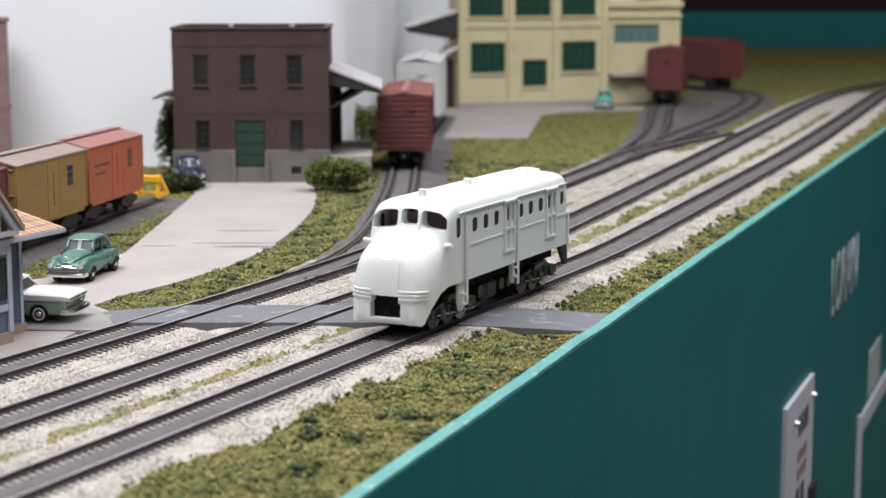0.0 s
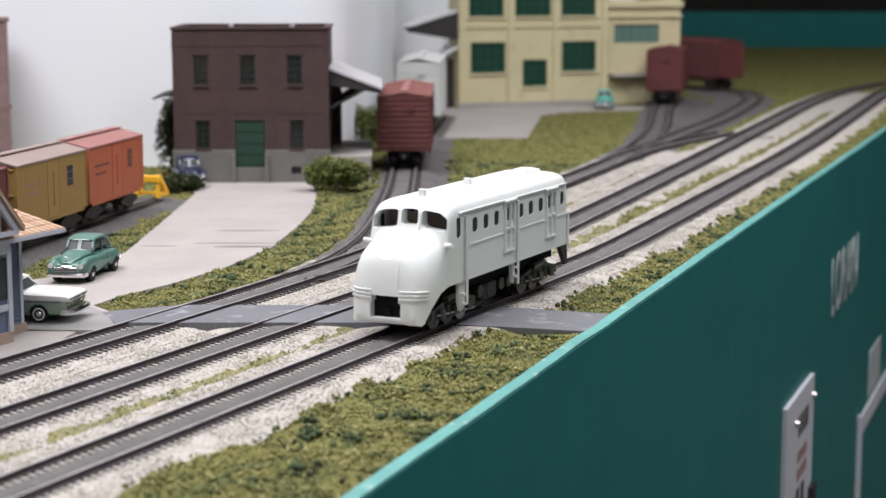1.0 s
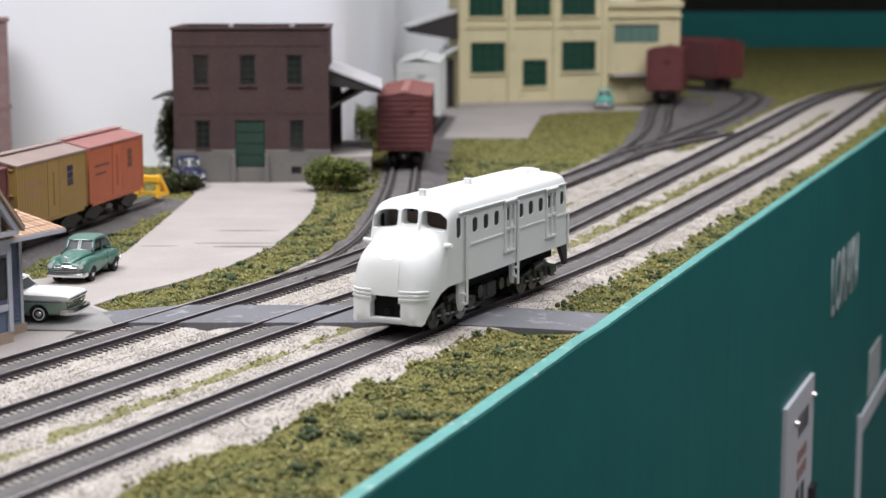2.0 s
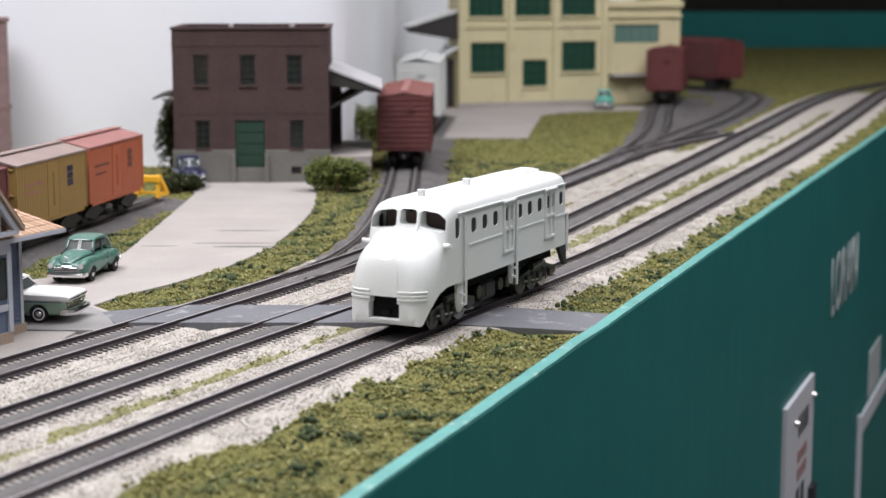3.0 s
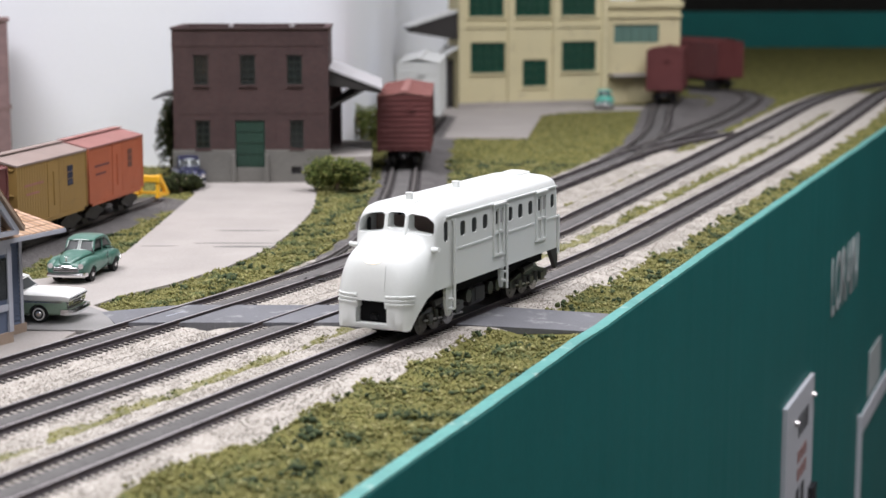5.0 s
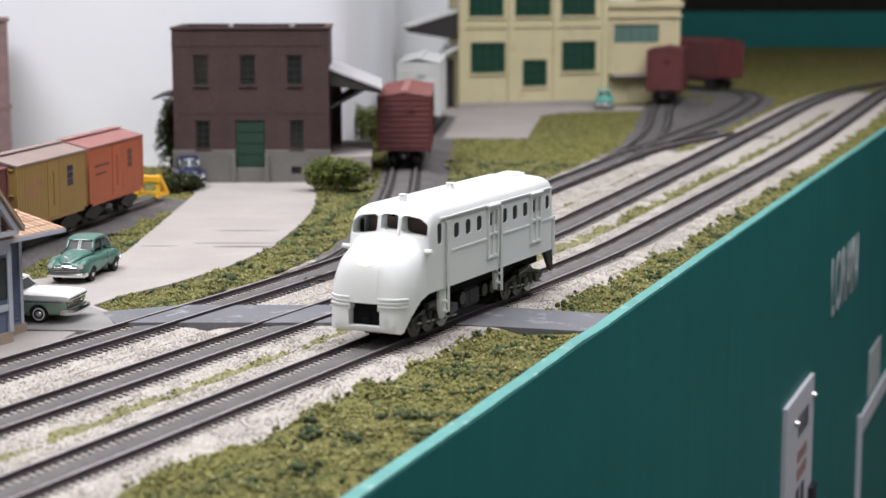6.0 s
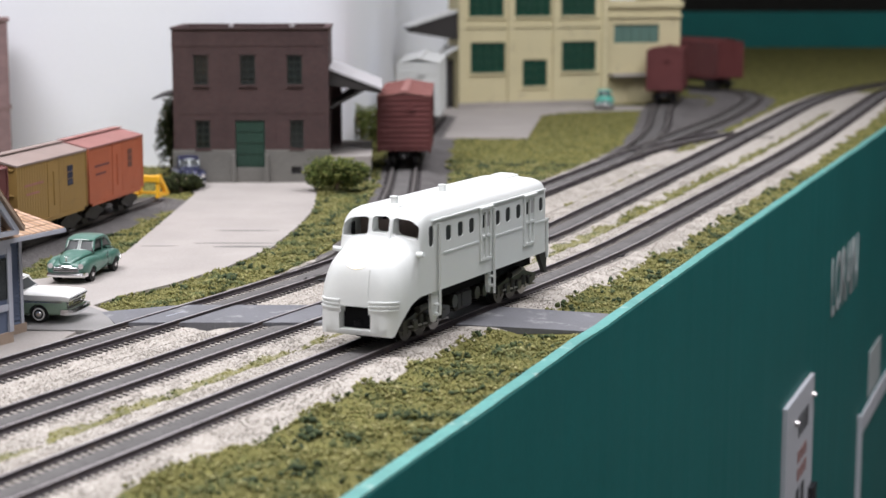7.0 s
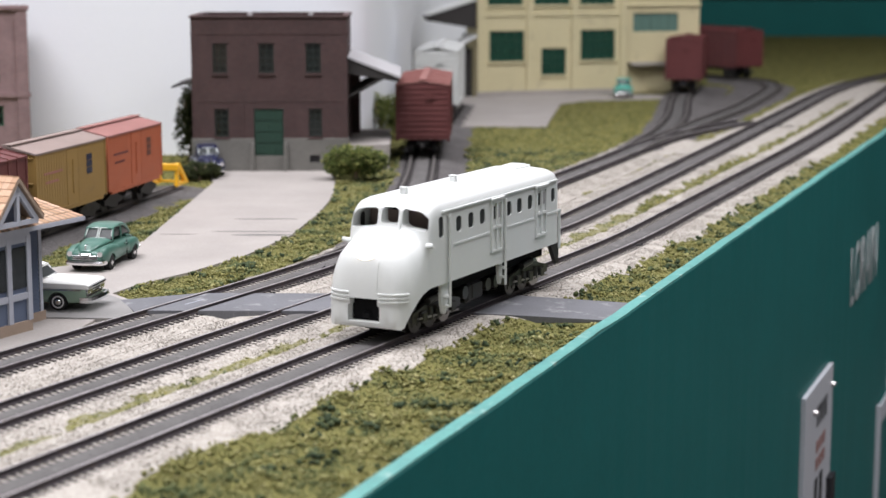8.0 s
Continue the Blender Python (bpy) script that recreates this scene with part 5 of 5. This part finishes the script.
def card_holder():
    c = thing("card_holder", 0, 0, 0, 0, "white-edged card box and card on the teal fascia", "card holder", "fascia panels")
    on_fascia("front", 842, 1060, -480, -236, 0.2, 2.0, M["fascia"], c)
    on_fascia("edge", 836, 842, -480, -234, 0.2, 4.0, M["sign"], c)
    on_fascia("top_edge", 842, 1060, -250, -234, 2.0, 4.0, M["sign"], c)
    on_fascia("card", 900, 980, -232, -192, 0.2, 1.2, M["letter"], c)


card_holder()


def fascia_words():
    t = bpy.data.curves.new("place_name", "FONT")
    t.body, t.size, t.extrude = "LORAIN", 1.0, 0.01
    ob = new("work_text", t)
    me = bpy.data.meshes.new_from_object(ob.evaluated_get(bpy.context.evaluated_depsgraph_get()))
    bpy.data.objects.remove(ob)
    bpy.data.curves.remove(t)
    co = np.array([v.co for v in me.vertices])
    lo, hi = co.min(0), co.max(0)
    for v in me.vertices:
        u = 652 + (v.co.x - lo[0]) / (hi[0] - lo[0]) * 142
        z = -116 + (v.co.y - lo[1]) / (hi[1] - lo[1]) * 45
        v.co = Vector(fascia_pt(u, -0.3 - (v.co.z - lo[2]) / (hi[2] - lo[2]) * 0.5, z)) * MM
    me.materials.append(M["letter"])
    tagged(new("place_name_lettering", me), "pale grey capital lettering of the town name on teal fascia", "lettering")


fascia_words()


# ---- locomotive ----
def table(y, rows):
    ys, vs = zip(*rows)
    return float(np.interp(y, ys, vs))


TOP = [(0, 20.5), (0.5, 25.4), (1.5, 29.4), (3, 32.0), (5, 34.0), (8, 35.8), (11, 36.9), (14, 37.6), (18, 38.2), (19.4, 39.2), (20.2, 42.6), (21.1, 45.6), (22.6, 47.0), (25.5, 47.9), (30, 48.4), (139, 48.4), (141.5, 47.9), (143, 46.7), (144, 44.4)]
WIDE = [(0, 10.2), (0.5, 12.2), (1.5, 14.0), (3, 15.3), (5, 16.3), (8, 16.9), (11, 17.0), (14, 17.0), (139.5, 17.0), (142, 16.5), (143.2, 15.6), (144, 14.2)]
LOW = [(0, 6.4), (0.6, 5.4), (2, 5.0), (3.2, 6.0), (4.2, 8.4), (6, 10.8), (9, 13.4), (13.5, 16.0), (20, 17.6), (144, 17.6)]
CROWN = [(0, 0), (19, 0), (24, 2.1), (138, 2.1), (144, 1.0)]
POWER = [(0, 2.8), (8, 3.0), (14, 3.1), (18.5, 3.8), (20, 6.0), (22, 8.5), (25, 11), (144, 11)]


def shell_ring(y, shrink=0.0, n=40):
    w, zb, zt, e = (table(y, r) for r in (WIDE, LOW, TOP, POWER))
    w, zt = w - shrink, zt - shrink
    pts = []
    for k in range(n + 1):
        a = math.pi * k / n
        c, s = math.cos(a), math.sin(a)
        # sides stay upright below the shoulder
        fx, fz = math.copysign(abs(c) ** (2 / e), c), abs(s) ** (2 / e)
        pts.append((w * fx, y, zb + (zt - zb) * fz + table(y, CROWN) * (1 - fx * fx) * fz ** 6))
    return pts


def softened(outline, rounds=2):
    """Cuts the corners of an outline."""
    for _ in range(rounds):
        outline = [(p[0] * (1 - w) + q[0] * w, p[1] * (1 - w) + q[1] * w) for p, q in zip(outline, outline[1:] + outline[:1]) for w in (0.14, 0.86)]
    return outline


def nose_point(x, z):
    """The place on the front of the shell at a given x and z."""
    lo, hi = 0.0, 16.0
    for _ in range(30):
        y = (lo + hi) / 2
        w, zb, zt, e = (table(y, r) for r in (WIDE, LOW, TOP, POWER))
        t = abs(x / w) ** e + (max(0, z - zb) / (zt - zb)) ** e
        if t > 1:
            lo = y
        else:
            hi = y
    return Vector((x, (lo + hi) / 2, z))


SIDE_LIGHTS = [(27.4, 31.4, 35.2, 43.2)] + [(a, a + 4.9, 35.7, 41.6) for a in (42.0, 52.6, 63.0, 88.0, 98.4, 109.2)] + [(133.6, 137.8, 35.9, 41.8)]


def build_shell():
    ys = [0, 0.25, 0.5, 1, 1.5, 2.2, 3, 4, 5, 6.5, 8, 9.5, 11, 12.5, 14, 15.3, 16.5, 18, 18.7, 19.4, 19.8, 20.2, 20.6, 21.1, 21.8, 22.6, 24, 25.5, 27.5, 30, 32, 40, 60, 80, 100, 120, 139, 140.4, 141.5, 142.3, 143, 143.6, 144]
    body = loft(bmesh.new(), [shell_ring(y) for y in ys])
    inner = loft(bmesh.new(), [[(x, y, z if z > table(y, LOW) + 0.01 else z - 3) for x, y, z in shell_ring(y, 0.75)] for y in (25.5, 29, 60, 100, 138, 142)])
    cuts = [inner]
    # windscreens: two wide panes and a narrow middle one
    for pane in ([(-16.0, 38.3), (-4.8, 39.7), (-4.8, 46.6), (-12.8, 45.7), (-15.8, 43.2)], [(-3.4, 40.6), (3.9, 40.6), (3.8, 46.8), (-3.3, 46.8)],
                 [(5.4, 39.8), (16.0, 38.5), (15.9, 43.4), (12.8, 45.8), (5.4, 46.7)]):
        cuts.append(prism(bmesh.new(), softened(pane), 1, 13, 27.3))
    # side windows
    for y0, y1, z0, z1 in SIDE_LIGHTS:
        cuts.append(prism(bmesh.new(), rounded(y0, z0, y1, z1, 1.5), 0, -30, 30))
    # coupler opening
    cuts.append(prism(bmesh.new(), [(-6.5, 7.4), (6.5, 7.4), (6.5, 13.4), (5.7, 13.4), (5.7, 16.0), (-5.7, 16.0), (-5.7, 13.4), (-6.5, 13.4)], 1, -6, 9))
    return solid_cut(body, cuts)


def ribbon(zc, half, out, x0, x1, n=16):
    """A raised strip that follows the curve of the nose."""
    rings = []
    for k in range(n + 1):
        x = x0 + (x1 - x0) * k / n
        p = nose_point(x, zc)
        q = nose_point(x + 0.05, zc)
        d = Vector((q.y - p.y, -(q.x - p.x), 0))
        d = d.normalized() if d.length else Vector((0, -1, 0))
        if d.y > 0:
            d = -d
        rings.append([p + d * o + Vector((0, 0, z)) for o, z in ((-0.4, -half), (out, -half * 0.6), (out, half * 0.6), (-0.4, half))])
    return loft(bmesh.new(), rings)


def locomotive():
    c = thing("locomotive", 0, 0, 0, 0, "unpainted white streamlined locomotive model on black trucks with lit headlight", "locomotive")
    shell = part("shell", build_shell(), M["shell"], c, "matt white moulded body", smooth=True)
    # nose mouldings
    for zc in (15.1, 16.5, 17.9):
        for a, b in ((-15.6, -5.9), (5.9, 16.0)):
            part("nose_rib", ribbon(zc, 0.5, 0.45, a, b), M["shell"], c)
    sm = []
    for k in range(10):
        p = nose_point(5.4, 20 + k * 1.1)
        sm.append([p + Vector((a, o, 0)) for a, o in ((-0.25, 0.3), (-0.25, -0.22), (0.25, -0.22), (0.25, 0.3))])
    part("nose_seam", loft(bmesh.new(), sm), M["shell"], c)
    part("windscreen_post", loft(bmesh.new(), [[(4.7 + a, y, z) for a in (-0.35, 0.35)] + [(4.7 + a, y + 1, z - 0.6) for a in (0.35, -0.35)] for y, z in ((18.2, 38.0), (19.6, 42.0), (20.6, 45.7), (22.2, 47.3), (25, 50.1), (31, 50.6))]), M["shell"], c)
    lamp = nose_point(-0.5, 31.5)
    h = bmesh.new()
    bmesh.ops.create_uvsphere(h, u_segments=20, v_segments=12, radius=1.0, matrix=Matrix.Translation(lamp + Vector((0, 0.6, 0))) @ Matrix.Diagonal((4.2, 2.2, 2.6, 1)))
    part("headlight", h, glowing("headlight_glow", (1.0, 0.84, 0.62), 2.6), c, "glowing warm white headlight", smooth=True)
    part("coupler_pocket", boxed(-6.2, 3.4, 6.6, 6.2, 9, 16.4), M["motor"], c)
    part("coupler", boxed(-1.6, 2.0, 8.2, 1.6, 6, 10.6, bevel=0.5), M["motor"], c)
    # chassis seen through windows and below
    part("motor_block", boxed(-9, 34, 18, 9, 128, 40), M["motor"], c)
    part("cab_interior", boxed(-13, 28, 18, 13, 33, 36), M["motor"], c)
    part("cab_bulkhead", boxed(-15, 33, 18, 15, 34, 44), M["roofgrey"], c)
    part("chassis", boxed(-12, 14, 12.5, 12, 136, 17.4), M["motor"], c)
    # roof
    for y, w in ((32.1, 1.2), (73.9, 1.25)):
        v = part("roof_stack", boxed(-w - 0.2, y - w * 0.9, 49.8, w + 0.2, y + w * 0.9, 52.7, bevel=0.35), M["shell"], c)
        part("stack_cap", boxed(-w - 0.3, y - w, 52.7, w + 0.3, y + w, 53.2, bevel=0.2), M["shell"], v)
    part("roof_hatch", boxed(-5, 60, 49.8, 5, 86, 50.5, bevel=0.3), M["shell"], c)
    part("roof_hatch", boxed(-5, 98, 49.8, 5, 116, 50.4, bevel=0.3), M["shell"], c)
    rv = part("roof_vent", boxed(-4.6, 126, 49.5, 4.6, 140, 50.9, bevel=0.4), M["shell"], c)
    part("vent_lid", boxed(-3.4, 128, 50.9, 3.4, 138, 51.4, bevel=0.3), M["shell"], rv)
    # sides
    for sx in (-1, 1):
        X = sx * 17.0
        part("eave_rail", boxed(X - 0.3, 30, 44.6, X + 0.22 * sx + 0.3, 140, 45.2), M["shell"], c)
        for a, b in ((40, 72), (88, 116), (129, 143)):
            part("belt_rail", boxed(X - 0.25, a, 31.0, X + 0.25, b, 31.8), M["shell"], c)
        for y0, y1 in ((72.8, 83.2), (116.8, 128.2)):
            d = bmesh.new()
            w = (y1 - y0)
            for a, b, e, f in ((y0, y1, 42.6, 43.8), (y0, y1, 23.2, 24.2), (y0, y0 + 1.2, 24.2, 42.6), (y1 - 1.2, y1, 24.2, 42.6), (y0 + w / 2 - 0.5, y0 + w / 2 + 0.5, 24.2, 42.6), (y0 + 1.2, y1 - 1.2, 32.4, 33.4)):
                box(d, X - 0.3, a, e, X + 0.7 * sx, b, f)
            dd = part("side_door", d, M["shell"], c, "white panelled side door")
            part("door_hood", boxed(X - 0.3, y0 - 0.8, 43.8, X + 1.3 * sx, y1 + 0.8, 44.9, bevel=0.2), M["shell"], dd)
            for q in (0, 1):
                part("door_pane", boxed(X - 0.2, y0 + 1.6 + q * w / 2, 36.4, X + 0.12 * sx, y0 + w / 2 - 1.0 + q * w / 2, 41.4), M["dark_glass"] if q == 0 else M["tinroof"], dd)
        for y0, y1, z0, z1 in SIDE_LIGHTS:
            part("side_window", prism(bmesh.new(), rounded(y0 + 0.1, z0 + 0.1, y1 - 0.1, z1 - 0.1, 1.3), 0, X - 0.55 * sx, X - 0.4 * sx), M["car_glass"], c, "dark rounded side window")
        # hand rails that run down into the steps
        for y, low, half in ((35.0, 5.6, 3.4), (85.2, 8.8, 2.0)):
            r = rod(bmesh.new(), (X + 0.9 * sx, y, 43.5), (X + 0.9 * sx, y, 8.6), 0.55, 10)
            box(r, X - 0.2, y - 0.45, 42.7, X + 1.0 * sx, y + 0.45, 43.5)
            box(r, X - 0.2, y + 0.6, 17.6, X + 0.45 * sx, y + 1.5, 43.2)
            part("hand_rail", r, M["shell"], c, smooth=True)
            st = part("step", prism(bmesh.new(), softened([(y - half, 18.5), (y + half * 0.8, 18.5), (y + half * 0.7, low + 3), (y + half * 0.2, low), (y - half * 0.5, low), (y - half, low + 5)], 1), 0, X - 2.4 * sx, X - 1.2 * sx), M["shell"], c)
            for z in (low + 2.6, low + 6.4):
                part("tread", boxed(X - 2.4 * sx, y - 1.6, z, X + 0.9 * sx, y + 1.2, z + 0.7), M["shell"], st)
        part("end_rail", rod(bmesh.new(), (X - 0.1 * sx, 142.9, 32), (X - 0.1 * sx, 142.9, 15), 0.75, 8), M["shell"], c, smooth=True)
        e = bmesh.new()
        prism(e, [(134.5, 17.5), (143.2, 17.5), (143.2, 8.4), (141.2, 8.4)], 0, X - 2.2 * sx, X - 0.4 * sx)
        part("end_step", e, M["black"], c)
        ear = rod(bmesh.new(), (X * 0.94, 19.6, 33.4), (X + 2.2 * sx, 18.8, 33.9), 1.1, 10, 0.9)
        part("side_lamp", ear, M["shell"], c, smooth=True)
    # end wall details
    part("end_door", boxed(-5, 143.8, 18, 5, 144.6, 43), M["shell"], c)
    part("rear_coupler", boxed(-1.6, 142, 7.4, 1.6, 149, 10.4, bevel=0.5), M["black"], c)
    # tanks and gear between the trucks
    part("fuel_tank", boxed(-13, 60, 4.6, 13, 75, 12.5, bevel=1.2), M["black"], c)
    for y in (57.5, 78.5, 86, 92):
        part("air_tank", rod(bmesh.new(), (-13.5, y, 9.5), (13.5, y, 9.5), 2.6, 14), M["truck"], c, smooth=True)
    part("battery_box", boxed(-13.4, 64, 6, 13.4, 70, 12, bevel=0.4), M["black"], c)
    wheels = []
    for y0 in (34.0, 120.0):
        t = part("truck", boxed(-8.5, y0 - 10, 6, 8.5, y0 + 10, 12.4, bevel=0.6), M["truck"], c, "black plastic truck with sprung side frames")
        for sx in (-1, 1):
            f = bmesh.new()
            prism(f, [(y0 - 20, 5.2), (y0 - 20, 8.4), (y0 - 14, 9.6), (y0 - 7, 11.4), (y0 + 7, 11.4), (y0 + 14, 9.6), (y0 + 20, 8.4), (y0 + 20, 5.2), (y0 + 15, 4.8), (y0 + 8, 6.8), (y0 + 4, 3.6), (y0 - 4, 3.6), (y0 - 8, 6.8), (y0 - 15, 4.8)], 0, sx * 11.2, sx * 12.8)
            part("side_frame", f, M["truck"], t)
            for q in (-12, 0, 12):
                b = boxed(sx * 12.6, y0 + q - 2.2, 4.2, sx * 14.2, y0 + q + 2.2, 8.4, bevel=0.5)
                part("journal_box", b, M["truck"], t)
            for q in (-6, 6):
                part("spring", rod(bmesh.new(), (sx * 13.0, y0 + q, 4.4), (sx * 13.0, y0 + q, 9.4), 1.2, 8), M["truck"], t)
            part("brake_cylinder", rod(bmesh.new(), (sx * 13.2, y0 - 9, 11.6), (sx * 13.2, y0 + 1, 12.6), 1.5, 10), M["truck"], t, smooth=True)
            part("brake_rod", rod(bmesh.new(), (sx * 13.6, y0 - 17, 6.4), (sx * 13.6, y0 + 17, 4.2), 0.45, 6), M["steel"], t)
            for q in (-12, 0, 12):
                w = rod(bmesh.new(), (sx * 7.6, 0, 0), (sx * 9.8, 0, 0), 5.9, 24)
                rod(w, (sx * 6.8, 0, 0), (sx * 7.6, 0, 0), 6.6, 24)
                rod(w, (sx * 9.8, 0, 0), (sx * 10.6, 0, 0), 1.6, 10)
                for k in range(5):
                    a = 2 * math.pi * k / 5
                    rod(w, (sx * 9.6, 3.6 * math.cos(a), 3.6 * math.sin(a)), (sx * 10.0, 3.6 * math.cos(a), 3.6 * math.sin(a)), 0.8, 8)
                wo = part("wheel", w, M["steel"] if q == 12 else M["truck"], t)
                wheels.append((wo, y0 + q))
    return c, wheels


loco, loco_wheels = locomotive()

# way still to go at each time, along the first track
RUN = ((0.0, 24.1), (1.0, 24.1), (2.0, 24.1), (2.6, 24.1), (2.8, 23.6), (3.0, 23.0), (3.5, 20.4), (4.0, 17.95), (4.5, 15.5), (5.0, 12.8), (5.5, 10.05),
       (6.0, 7.2), (6.5, 3.6), (7.0, 0.0), (7.5, -3.5), (8.0, -7.1))


def motions():
    rows = []
    for t, s in RUN:
        d = 188.8 + s
        rows.append((t, pose((C1[0] + U1[0] * d) * MM, (C1[1] + U1[1] * d) * MM, 0, 0, 0, -H1)))
    walk(loco, rows)
    for wheel, y in loco_wheels:
        walk(wheel, [(t, pose(0, y * MM, 5.9 * MM, math.degrees((24.1 - s) / 5.9), 0, 0)) for t, s in RUN])



motions()
